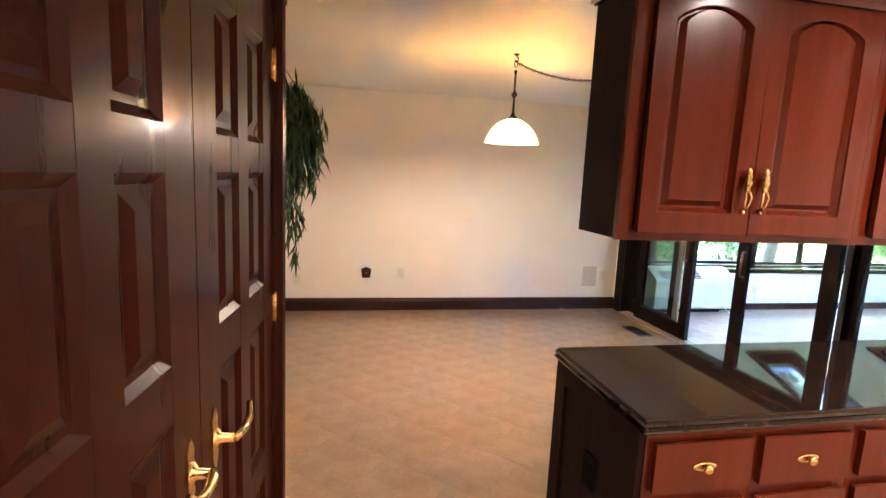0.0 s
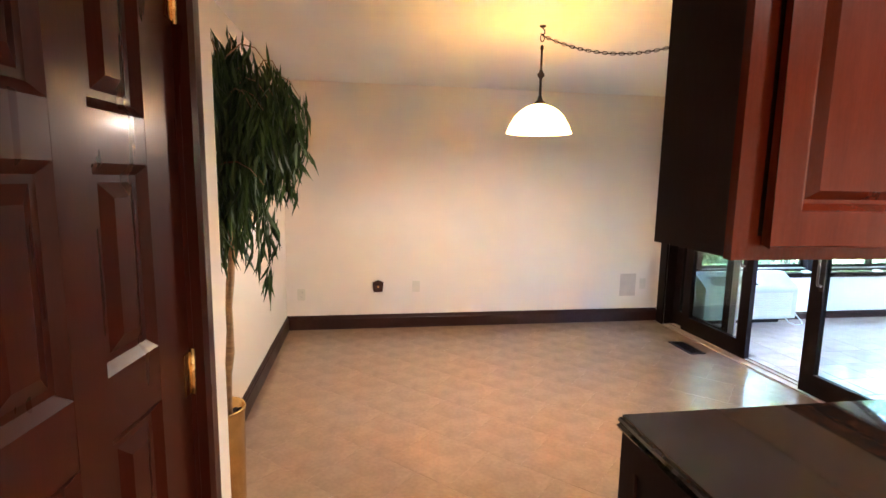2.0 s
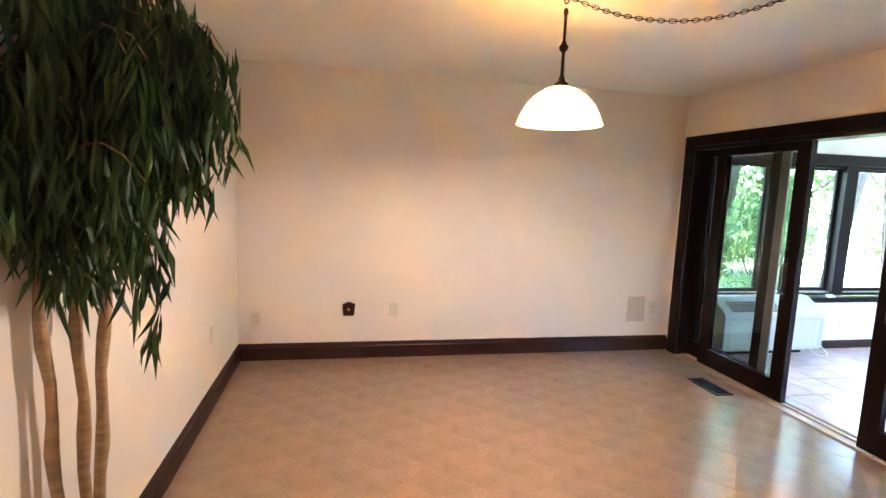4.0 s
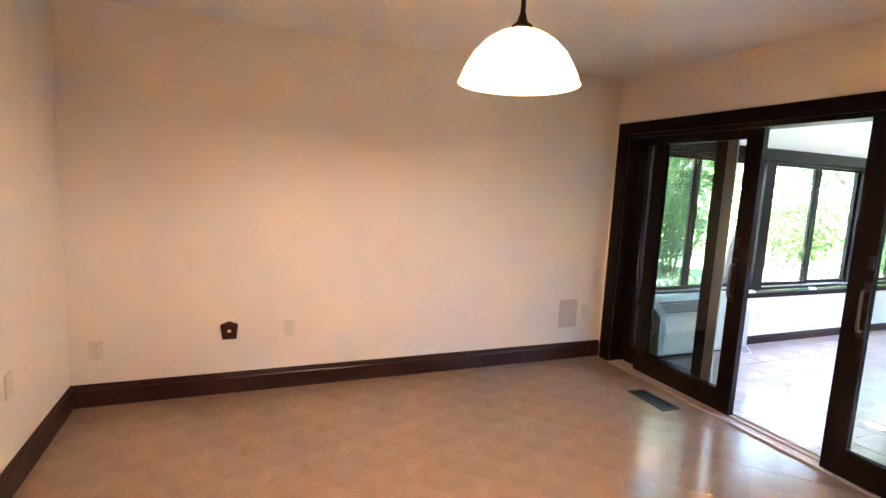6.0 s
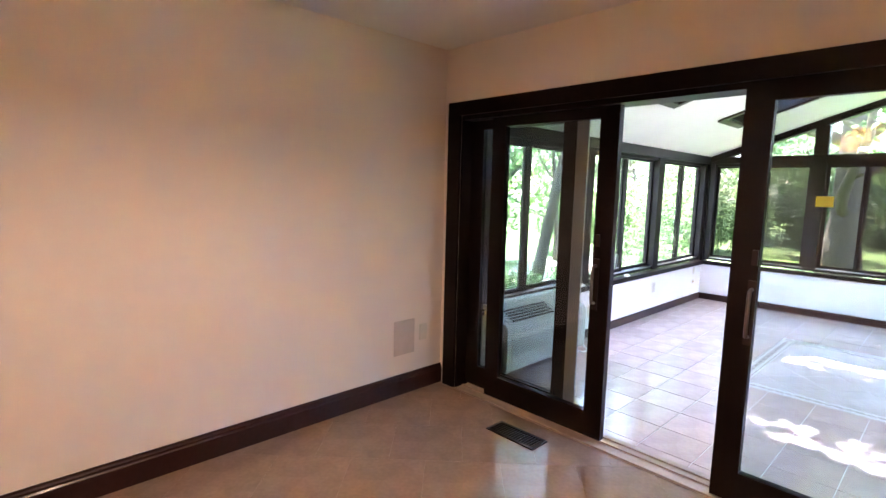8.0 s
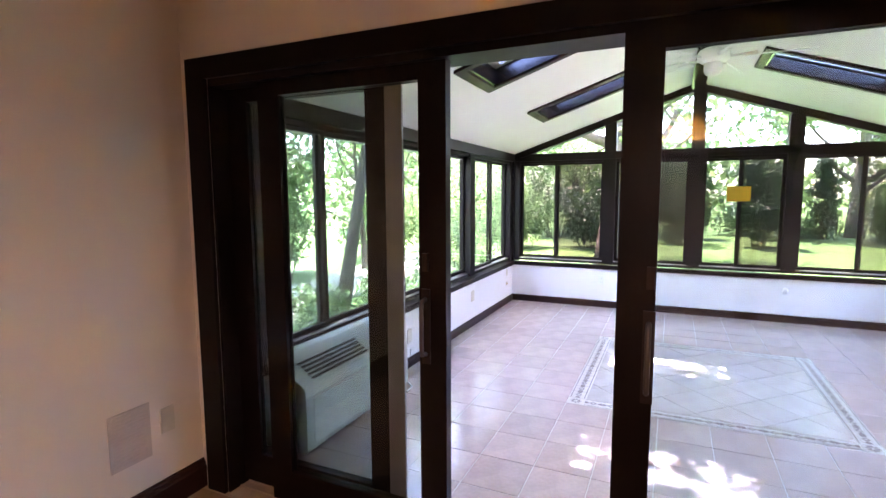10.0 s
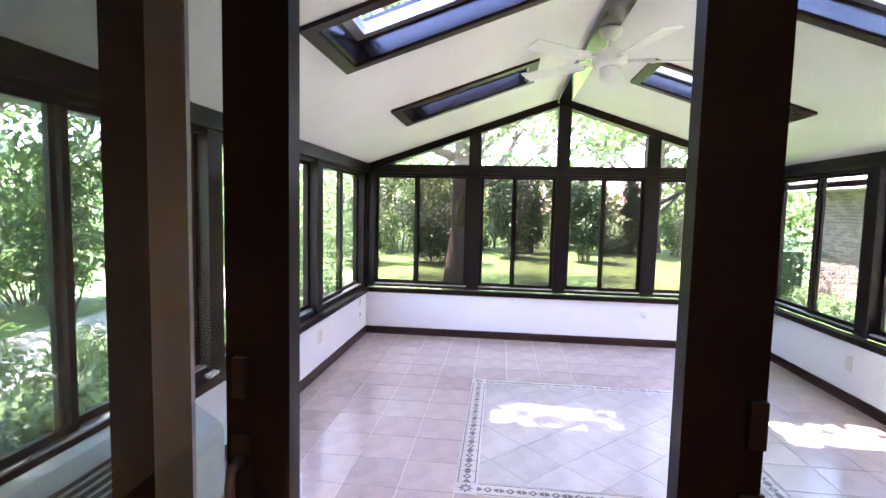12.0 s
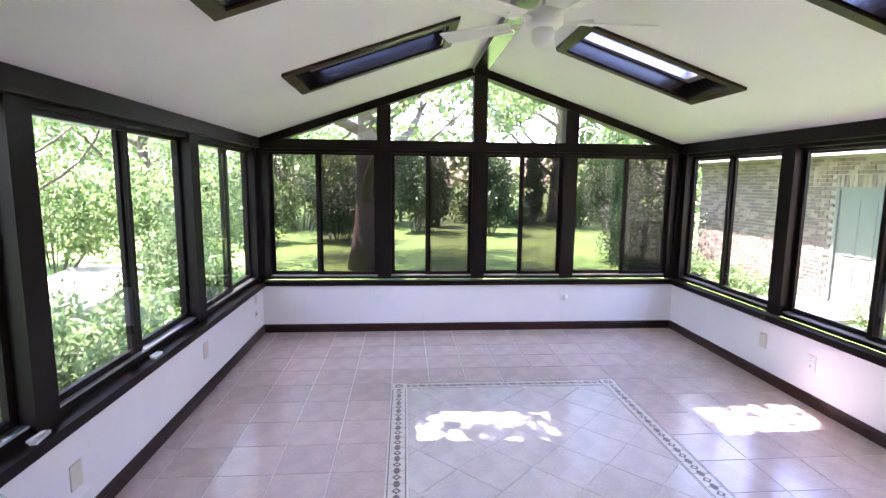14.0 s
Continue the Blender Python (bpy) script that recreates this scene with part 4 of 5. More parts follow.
part("socket", lathe([(0.018, 2.0 + Z), (0.018, 1.95 + Z), (0.012, 1.945 + Z)], (0, 0), 14), M_BRONZE, pd)


def chain(p, q, sag, links, cord=True):
    ch = thing("swag_chain", p, "dark bronze swag chain looped across the ceiling", "chain")
    P, Q = Vector(p), Vector(q)
    pts = [P.lerp(Q, i / links) - Vector((0, 0, 4 * sag * (i / links) * (1 - i / links))) for i in range(links + 1)]
    pts = [v - P for v in pts]
    ring = [(0.0165 * math.cos(a), 0.0085 * math.sin(a), 0) for a in np.linspace(0, 2 * math.pi, 11)]
    me = finish("chain_link", tube(ring, 0.0021, 5), M_BRONZE)
    for i in range(links):
        a, b = pts[i], pts[i + 1]
        ob = new("chain_link", me)
        ob.parent = ch
        ob.matrix_basis = Matrix.Translation((a + b) / 2) @ (b - a).to_track_quat("X", "Z").to_matrix().to_4x4() @ pose(0, 0, 0, 90 * (i % 2) + 20)
    part("cord", tube(pts, 0.0022, 6), M_BRONZE, ch)
    return ch


chain((1.017, 3.635, 2.41), (1.95, 3.215, 2.43), 0.135, 44)
hk = thing("ceiling_hook", (1.95, 3.215, TOP), "small bronze swag hook in the ceiling", "hook")
part("shank", tube([(0, 0, 0), (0, 0, -0.02), (0.01, 0, -0.03), (0.01, 0, -0.042), (0, 0, -0.048), (-0.01, 0, -0.04)], 0.0035, 8), M_BRONZE, hk, "", 0, True)


# ---------- leaves ----------
def leaf_cloud(name, centres, radii, count, size, mat, seed, aspect=0.55, droop=0.0, parent=None, flat=0.0):
    """Many small folded leaves strewn through balls; one mesh."""
    rng = np.random.default_rng(seed)
    centres = np.asarray(centres, float)
    radii = np.asarray(radii, float).reshape(len(centres), -1)
    if radii.shape[1] == 1:
        radii = np.repeat(radii, 3, 1)
    vol = radii.prod(1) ** 0.7
    pick = rng.choice(len(centres), count, p=vol / vol.sum())
    d = rng.normal(size=(count, 3))
    d /= np.linalg.norm(d, axis=1)[:, None]
    r = rng.random(count) ** 0.45
    pos = centres[pick] + d * r[:, None] * radii[pick]
    u = rng.normal(size=(count, 3))
    u[:, :2] *= 1 - 0.5 * droop
    u[:, 2] = u[:, 2] * (1 - droop) - droop * 2.2
    u /= np.linalg.norm(u, axis=1)[:, None]
    w = rng.normal(size=(count, 3))
    w[:, 2] *= 1 - flat
    w -= (w * u).sum(1)[:, None] * u
    w /= np.linalg.norm(w, axis=1)[:, None]
    nrm = np.cross(u, w)
    L = size * (0.6 + 0.8 * rng.random(count))[:, None]
    W = L * aspect * 0.5
    a, b = pos, pos + u * L
    m = pos + u * L * 0.45 + nrm * L * 0.10
    verts = np.stack([a, m + w * W, b, m - w * W], 1).reshape(-1, 3)
    me = bpy.data.meshes.new(name)
    me.vertices.add(4 * count)
    me.vertices.foreach_set("co", verts.ravel())
    me.loops.add(6 * count)
    base = (np.arange(count) * 4)[:, None]
    me.loops.foreach_set("vertex_index", np.concatenate([base + 0, base + 1, base + 2, base + 0, base + 2, base + 3], 1).ravel().astype(np.int32))
    me.polygons.add(2 * count)
    me.polygons.foreach_set("loop_start", (np.arange(2 * count) * 3).astype(np.int32))
    me.update(calc_edges=True)
    me.validate()
    me.materials.append(mat)
    ob = new(name, me)
    if parent:
        ob.parent = parent
        ob.matrix_basis = Matrix.Translation(-Vector(parent.location))
    return ob


# ---------- ficus in a brass pot ----------
PX, PY = -0.695, 2.95
fp = thing("potted_ficus", (PX, PY, 0), "tall drooping ficus with three tan canes, in a brass pot", "plant")
prof = [(0.088, 0.0), (0.094, 0.004), (0.097, 0.03), (0.104, 0.46), (0.108, 0.475), (0.110, 0.49), (0.107, 0.50), (0.102, 0.495), (0.098, 0.43)]
part("pot", lathe(prof, (0, 0), 40), M_BRASS, fp, "polished brass cylinder pot", 0, True)
bm = lathe([(0.0985, 0.40), (0.0985, 0.445), (0.06, 0.462), (0.01, 0.466)], (0, 0), 24)
for v in bm.verts:
    v.co.z += 0.012 * noise.noise(v.co * 40)
rng = random.Random(4)
for k in range(40):
    a, r = rng.random() * 6.28, 0.08 * rng.random() ** 0.5
    b2 = Matrix.Translation((r * math.cos(a), r * math.sin(a), 0.466)) @ pose(0, 0, 0, rng.uniform(-30, 30), rng.uniform(-30, 30), rng.uniform(0, 360))
    vs = [bm.verts.new(b2 @ Vector(p)) for p in ((-0.018, -0.006, 0), (0.018, -0.007, 0), (0.02, 0.006, 0.003), (-0.016, 0.007, 0.004), (0.0, 0.0, 0.012))]
    for q in ((0, 1, 4), (1, 2, 4), (2, 3, 4), (3, 0, 4)):
        bm.faces.new([vs[i] for i in q])
part("soil", bm, M_SOIL, fp, "dark bark chips")
tips = []
for k, (bx, by, tx, ty, h) in enumerate(((-0.05, -0.03, -0.075, -0.05, 1.67), (-0.01, 0.03, -0.01, 0.03, 1.74), (0.035, -0.01, 0.085, 0.05, 1.70))):
    n = 12
    pts = [(bx + (tx - bx) * i / n + 0.005 * math.sin(i * 1.7 + k), by + (ty - by) * i / n + 0.005 * math.cos(i * 1.3 + k * 2), 0.44 + (h - 0.44) * i / n) for i in range(n + 1)]
    rad = [0.0165 - 0.004 * i / n + (0.004 if i in (3, 6, 9) else 0) for i in range(n + 1)]
    part("cane", tube(pts, rad, 9), M_CANE, fp, "", 0, True)
    tips.append(pts[-1])
rng = random.Random(11)
cc, cr = [], []
for k in range(46):
    tip = Vector(tips[k % 3])
    start = tip - Vector((0, 0, rng.uniform(0.0, 0.28)))
    a = rng.uniform(-1.75, 2.6)
    reach = rng.uniform(0.08, 0.40)
    ex, ey = math.cos(a) * reach * (1.0 if math.cos(a) > 0 else 0.12), math.sin(a) * reach * 0.95
    rise = rng.uniform(0.15, 0.62)
    pts = [start + Vector((ex * s, ey * s, rise * math.sin(min(s * 1.9, 2.6)) - (0.05 + 0.3 * reach) * s * s)) for s in np.linspace(0, 1, 7)]
    part("twig", tube(pts, [0.006 - 0.0007 * i for i in range(7)], 5), M_CANE, fp)
    for i in (2, 3, 4, 5, 6):
        p = pts[i]
        drop = rng.uniform(0.08, 0.26)
        cc.append((PX + p.x, PY + p.y, p.z - drop * 0.6))
        cr.append((0.055, 0.055, drop))
cc = [(max(c[0], XL + 0.09), c[1], c[2]) for c in cc]
leaf_cloud("leaves", cc, cr, 8500, 0.12, M_FICUS, 5, 0.10, 0.95, fp)

# ---------- sunroom things ----------
ac = thing("air_conditioner", (4.11, SY1, 0.09), "white through-wall air conditioner under the window", "air conditioner")
AX0, AX1, AY, AZ0, AZ1 = -0.56, 0.55, -0.285, 0.0, 0.49
pr = [(0.0, AZ0), (AY + 0.015, AZ0), (AY, AZ0 + 0.015), (AY, AZ1 - 0.17), (AY + 0.003, AZ1 - 0.15), (AY + 0.010, AZ1 - 0.133), (AY + 0.022, AZ1 - 0.119), (-0.10, AZ1 - 0.015), (-0.075, AZ1), (0.0, AZ1)]
part("cover", prism(pr, AX0, AX1, "x"), M_ACBODY, ac, "", 0.004)
for k in range(13):
    z = 0.045 + k * 0.0195
    part("louvre", prism([(AY + 0.003, z), (AY - 0.008, z + 0.001), (AY - 0.002, z + 0.0125), (AY + 0.003, z + 0.0125)], AX0 + 0.06, AX1 - 0.06, "x"), M_ACBODY, ac)
part("intake", box(AX0 + 0.055, AX1 - 0.055, AY - 0.001, AY + 0.004, 0.040, 0.300), M_GREYPLATE, ac, "shaded air intake")
for k in range(5):
    y = AY + 0.034 + k * 0.024
    z = AZ1 - 0.119 + (y - AY - 0.022) * 0.638
    part("slot", prism([(y, z - 0.01), (y + 0.014, z - 0.002), (y + 0.014, z + 0.0109), (y, z + 0.002)], AX0 + 0.10, AX1 - 0.46, "x"), M_BLACK, ac, "dark air outlet slot")
part("control_door", box(AX1 - 0.26, AX1 - 0.05, -0.07, -0.01, AZ1 - 0.012, AZ1 + 0.004), M_ACBODY, ac, "", 0.003)
part("wall_sleeve", box(AX0 + 0.03, AX1 - 0.03, -0.10, 0.0, -0.09, 0.0), M_FRAME, ac)
part("power_cord", tube([(0.50, -0.2, 0.0), (0.54, -0.22, -0.06), (0.60, -0.25, -0.082), (0.70, -0.24, -0.082), (0.78, -0.15, -0.08), (0.78, -0.06, -0.02), (0.72, -0.03, 0.06), (0.66, -0.02, 0.16), (0.66, -0.02, 0.18)], 0.006, 8), M_WHITE, ac, "white power cord", 0, True)
part("plug", box(0.635, 0.685, -0.036, -0.008, 0.165, 0.215), M_BLACK, ac, "", 0.004)


def crank(x, y, z, turn):
    c = thing("window_crank", (0, 0, 0), "small white window latch on the sill", "window latch", "window latches")
    part("base", box(-0.05, 0.05, -0.014, 0.014, 0, 0.014), M_WHITE, c, "", 0.004)
    part("arm", tube([(0.03, 0, 0.014), (0.02, 0, 0.022), (-0.05, 0.004, 0.026), (-0.07, 0.006, 0.024)], [0.006, 0.006, 0.005, 0.007], 8), M_WHITE, c, "", 0, True)
    c.matrix_basis = pose(x, y, z, 0, 0, turn)
    return c


crank(5.98, SY1 - 0.012, KNEE + 0.05, 4)
crank(4.50, SY1 - 0.012, KNEE + 0.05, -3)
crank(5.02, SY1 - 0.012, KNEE + 0.05, 6)

fan = thing("ceiling_fan", (5.86, YR - 0.02, 2.662), "white five-blade ceiling fan under the ridge beam", "ceiling fan")
part("canopy", lathe([(0.068, 0.0), (0.070, -0.012), (0.064, -0.04), (0.045, -0.062), (0.016, -0.07)], (0, 0), 28), M_WHITE, fan, "", 0, True)
part("downrod", lathe([(0.012, -0.068), (0.012, -0.125)], (0, 0), 14), M_WHITE, fan, "", 0, True)
part("motor", lathe([(0.02, -0.12), (0.05, -0.13), (0.095, -0.15), (0.11, -0.175), (0.108, -0.215), (0.085, -0.235), (0.07, -0.24)], (0, 0), 32), M_WHITE, fan, "", 0, True)
part("switch_housing", lathe([(0.055, -0.239), (0.062, -0.25), (0.06, -0.30), (0.045, -0.325), (0.012, -0.335)], (0, 0), 24), M_WHITE, fan, "", 0, True)
for k in range(5):
    ang = 72 * k - 90
    bl = part("blade", box(0.19, 0.63, -0.062, 0.062, -0.004, 0.004), M_WHITE, fan, "", 0.003)
    for v in bl.data.vertices:
        if v.co.x < 0.3:
            v.co.y *= 0.78
    bl.matrix_basis = pose(0, 0, -0.205, 0, 0, ang) @ pose(0, 0, 0, 12, 0, 0)
    part("bracket", tube([(-0.10, 0, 0.0), (-0.03, 0, 0.004), (0.04, 0.0, 0.006), (0.09, 0, 0.007)], [0.012, 0.010, 0.014, 0.020], 8), M_WHITE, bl).matrix_basis = pose(0.19, 0, 0)

# ---------- outdoors ----------
bm = bmesh.new()
n = 60
grid = [[bm.verts.new((x, y, GROUND + (0.05 * noise.noise(Vector((x * 0.11, y * 0.11, 0))) if 9 < x < 60 else 0))) for y in np.linspace(-160, 160, n)] for x in np.linspace(-120, 220, n)]
for i in range(n - 1):
    for j in range(n - 1):
        bm.faces.new((grid[i][j], grid[i + 1][j], grid[i + 1][j + 1], grid[i][j + 1]))
structure("ground", bm, M_LAWN, "sunlit mown lawn round the house", "lawn")
bm = prism([(3, 9.3), (6, 9.0), (9, 9.5), (12, 9.4), (16, 10.4), (16, 12.2), (12, 11.4), (9, 11.2), (6, 10.6), (3, 10.9)], GROUND - 0.04, GROUND + 0.06, "z")
structure("path_gravel", bm, M_GRAVEL, "pale gravel path beyond the shrubs", "path")


def limb(bm, p, d, length, r, depth, rng, tips):
    pts, rad = [p], [r]
    for i in range(6):
        d = (d + Vector((rng.uniform(-0.22, 0.22), rng.uniform(-0.22, 0.22), rng.uniform(-0.06, 0.14)))).normalized()
        p = p + d * length / 6
        pts.append(p)
        rad.append(r * (1 - 0.5 * (i + 1) / 6))
    tube(pts, rad, 8 if depth > 1 else 5, bm)
    if depth == 0:
        tips.append(p)
        tips.append(pts[3])
        return
    for k in range(3 if depth > 1 else 4):
        q = pts[rng.randint(3, 6)]
        a = rng.uniform(0, 6.28)
        side = Vector((math.cos(a), math.sin(a), rng.uniform(-0.1, 0.6))).normalized()
        limb(bm, q, (d * 0.5 + side).normalized(), length * rng.uniform(0.55, 0.8), rad[-1] * 0.75, depth - 1, rng, tips)


def tree(x, y, trunk, height, seed, leaves, size, label, lean=(0, 0), spread=1.0, mat=None, first=0.4, clump=None):
    rng = random.Random(seed)
    t = thing("tree", (x, y, GROUND), label, "tree")
    bm = bmesh.new()
    pts = [Vector((lean[0] * s + 0.1 * math.sin(s * 5 + seed), lean[1] * s + 0.1 * math.cos(s * 4 + seed), -0.1 + height * 0.62 * s)) for s in np.linspace(0, 1, 9)]
    rad = [trunk * (1.45 if i == 0 else 1.12 if i == 1 else 1 - 0.07 * i) for i in range(9)]
    tube(pts, rad, 14, bm)
    part("trunk", bm, M_BARK, t, "", 0, True)
    bm, tips = bmesh.new(), []
    for k in range(9):
        s = first + (1 - first) * k / 9
        p = pts[min(int(s * 8), 8)]
        a = k * 2.4 + seed
        d = Vector((math.cos(a), math.sin(a), 0.35 + 0.5 * s)).normalized()
        limb(bm, p, d, height * 0.30 * spread * rng.uniform(0.8, 1.2), trunk * 0.38, 2, rng, tips)
    part("limbs", bm, M_BARK, t, "", 0, True)
    c = clump or height * 0.085
    cen = [(x + p.x, y + p.y, GROUND + p.z) for p in tips]
    leaf_cloud("crown", cen, [(c * rng.uniform(0.7, 1.3), c * rng.uniform(0.7, 1.3), c * 0.75) for _ in cen], leaves, size, mat or M_LEAF, seed, 0.6, 0.25, t)
    return t


def shrub(x, y, w, h, seed, leaves, size, label, mat=None, name="shrub", upright=False):
    rng = random.Random(seed)
    t = thing(name, (x, y, GROUND), label, name)
    bm, cen, rad = bmesh.new(), [], []
    for k in range(16):
        a, r = rng.uniform(0, 6.28), w * 0.5 * rng.random() ** 0.6
        top = Vector((math.cos(a) * r, math.sin(a) * r, h * rng.uniform(0.45, 1.0)))
        if upright:
            top.x *= 1.15 - top.z / h
            top.y *= 1.15 - top.z / h
        b = Vector((top.x * 0.25, top.y * 0.25, -0.05))
        tube([b, b.lerp(top, 0.5) + Vector((0, 0, 0.05)), top], [0.018, 0.012, 0.005], 5, bm)
        for s in (0.45, 0.75, 1.0):
            q = b.lerp(top, s)
            cen.append((x + q.x, y + q.y, GROUND + max(q.z, 0.12)))
            f = w * rng.uniform(0.10, 0.2)
            rad.append((f, f, f * 0.8))
    part("stems", bm, M_BARK, t)
    leaf_cloud("foliage", cen, rad, leaves, size, mat or M_LEAF2, seed, 0.5, 0.3, t)
    return t


tree(15.6, 5.2, 0.36, 11, 3, 17000, 0.17, "big shade tree with a thick grey trunk on the lawn", (0.2, -0.3), 1.15, first=0.36, clump=1.0)
tree(3.9, 10.4, 0.11, 10, 8, 16000, 0.13, "leaning woodland tree behind the shrubs", (1.3, -4.6), 1.1, first=0.55)
tree(9.8, 13.0, 0.20, 9, 12, 8500, 0.15, "leafy tree beyond the gravel path", (0.3, 0), 1.1, first=0.3)
tree(3.2, 13.5, 0.22, 9, 17, 8500, 0.15, "leafy tree beyond the gravel path", (0.4, 0), 1.1, first=0.25)
tree(8.0, 8.5, 0.10, 11, 41, 15000, 0.14, "tall slender tree leaning over the sunroom roof", (-0.9, -2.4), 1.0, first=0.62)
tree(5.0, 8.8, 0.10, 11, 44, 9000, 0.14, "tall slender tree leaning over the sunroom roof", (0.9, -2.8), 1.0, first=0.6)
tree(13.0, 11.3, 0.08, 8, 21, 8500, 0.15, "leafy tree near the lawn edge", (0.1, 0.2), 1.1, first=0.3)
tree(17.5, -5.5, 0.2, 8, 25, 9000, 0.16, "leafy tree at the corner of the brick house", (0, 0.2), 1.0, first=0.3)
tree(30.0, -4.0, 0.3, 11, 31, 9000, 0.3, "broad tree across the lawn", (0, 0), 1.2, first=0.3)
tree(33.0, 9.0, 0.3, 12, 35, 9000, 0.32, "broad tree across the lawn", (0, 0), 1.2, first=0.25)
tree(29.0, 17.0, 0.3, 12, 38, 9000, 0.32, "broad tree across the lawn", (0, 0), 1.2, first=0.25)
for i, (x, y, w, h) in enumerate(((4.2, 7.6, 1.5, 0.85), (5.6, 7.3, 1.5, 0.7), (6.9, 7.9, 1.6, 0.75), (8.2, 7.4, 1.6, 0.8), (9.6, 8.0, 1.8, 0.7), (11.2, 7.4, 1.6, 0.9), (12.6, 8.4, 1.8, 1.3), (6.6, 11.3, 1.7, 2.6), (10.6, 11.9, 1.7, 2.5), (14.6, 8.8, 2.0, 1.8), (3.0, 8.6, 1.6, 1.0))):
    shrub(x, y, w, h, 50 + i, 3800, 0.085, "leafy green shrub along the sunroom" if h < 2 else "tall feathery shrub behind the low shrubs")
for i, (x, y, w, h) in enumerate(((5.5, 12.6, 3.0, 2.6), (8.2, 12.2, 3.0, 2.2), (11.5, 13.4, 3.2, 3.0), (2.2, 12.0, 3.0, 2.4), (15.5, 12.5, 3.4, 2.8), (18.5, 11.5, 3.4, 2.6))):
    shrub(x, y, w, h, 80 + i, 5200, 0.14, "dense green thicket beyond the gravel path", M_LEAF)
for i in range(13):
    y = -9 + i * 2.4
    shrub(28.5 + 1.5 * math.sin(i * 2.1), y, 2.6, 1.1 + 0.5 * (i % 3), 110 + i, 1700, 0.17, "low garden shrub at the far edge of the lawn")
for i, (x, y, h) in enumerate(((27.5, 0.2, 4.2), (28.5, -2.4, 3.6), (30, 4.4, 4.6), (27.0, 2.6, 3.2), (31, -8, 5.0))):
    shrub(x, y, 1.9, h, 140 + i, 3200, 0.16, "dark upright conifer across the lawn", M_CONIFER, "conifer", True)
for i, (x, y, w, h) in enumerate(((20.5, 9.4, 3.6, 3.4), (21.5, 6.6, 3.2, 2.6), (23.5, 12.0, 4.0, 4.4), (24.5, 3.6, 3.0, 3.8), (25.0, 8.6, 3.8, 4.8), (24.0, 0.6, 2.6, 3.2), (26.0, -5.4, 3.6, 4.2))):
    shrub(x, y, w, h, 170 + i, 5200, 0.15, "dense dark understory shrub in the shade of the trees", M_CONIFER if i % 2 else M_LEAF2)
hg = thing("hedge", (15.9, -2.3, GROUND), "clipped dark green hedge on the lawn", "hedge")
cen = [(15.9 + 0.35 * a, -2.3 + 0.45 * b, GROUND + 0.2 + 0.38 * c) for a in range(-2, 3) for b in range(-2, 3) for c in range(4)]
leaf_cloud("foliage", cen, [0.30] * len(cen), 9000, 0.07, M_CONIFER, 160, 0.5, 0.2, hg)
part("core", box(-0.62, 0.62, -0.8, 0.8, -0.05, 1.25), M_CONIFER, hg)
# far woods
rng = np.random.default_rng(7)
cen, rad = [], []
for k in range(150):
    a = rng.uniform(-1.25, 2.3)
    R = rng.uniform(42, 62)
    for j in range(4):
        cen.append((4 + R * math.cos(a) + rng.uniform(-2.5, 2.5), 4 + R * math.sin(a) + rng.uniform(-2.5, 2.5), GROUND + rng.uniform(0.5, 6.5)))
        rad.append((2.6, 2.6, 2.2))
woods = leaf_cloud("woods", cen, rad, 30000, 0.7, M_LEAF, 9, 0.7, 0.2)
tagged(woods, "dense green woods round the garden", "woods", "", "stuff")

# brick house beyond the south windows
HY, HX0, HX1, HZ0, HZ1 = -3.6, 4.0, 15.8, GROUND, 2.12
ED0, ED1, EDZ0, EDZ1 = 10.66, 11.52, -0.52, 1.50
house = thing("brick_house", (10, HY - 2, GROUND), "grey-brown brick garage wing with a grey-green door", "house")
off = Matrix.Translation(-house.location)
bm = box(HX0, ED0, HY - 5, HY - 0.02, HZ0, HZ1)
box(ED1, HX1, HY - 5, HY - 0.02, HZ0, HZ1, bm)
box(ED0, ED1, HY - 5, HY - 0.02, EDZ1, HZ1, bm)
box(ED0, ED1, HY - 5, HY - 0.02, HZ0, EDZ0, bm)
bm.transform(off)
wall = part("wall", bm, M_MORTAR, house, "pale mortar joints")
rng = random.Random(3)
verts, faces, mats = [], [], []
BW, BHT, J = 0.20, 0.062, 0.012
row = 0
z = HZ0 + 0.02
while z + BHT < HZ1 - 0.02:
    x = HX0 - (0.106 if row % 2 else 0)
    while x < HX1:
        a, b = max(x, HX0), min(x + BW, HX1)
        if b - a > 0.03 and not (b > ED0 - 0.06 and a < ED1 + 0.06 and z < EDZ1 + 0.28 and z > EDZ0 - 0.1):
            y = HY - 0.02 + rng.uniform(0.012, 0.022)
            i = len(verts)
            verts += [(a, HY - 0.03, z), (b, HY - 0.03, z), (b, HY - 0.03, z + BHT), (a, HY - 0.03, z + BHT), (a, y, z), (b, y, z), (b, y, z + BHT), (a, y, z + BHT)]
            faces += [(i + 4, i + 5, i + 6, i + 7), (i, i + 1, i + 5, i + 4), (i + 1, i + 2, i + 6, i + 5), (i + 2, i + 3, i + 7, i + 6), (i + 3, i, i + 4, i + 7)]
            mats += [1 if rng.random() < 0.35 else 0] * 5
        x += BW + J
    z += BHT + J
    row += 1
me = bpy.data.meshes.new("bricks")
me.from_pydata([tuple(off @ Vector(v)) for v in verts], [], faces)
me.materials.append(M_BRICK)
me.materials.append(M_BRICK2)
me.polygons.foreach_set("material_index", mats)
ob = new("bricks", me)
ob.parent = house
tagged(ob, "weathered grey-brown bricks", "", "", "stuff")
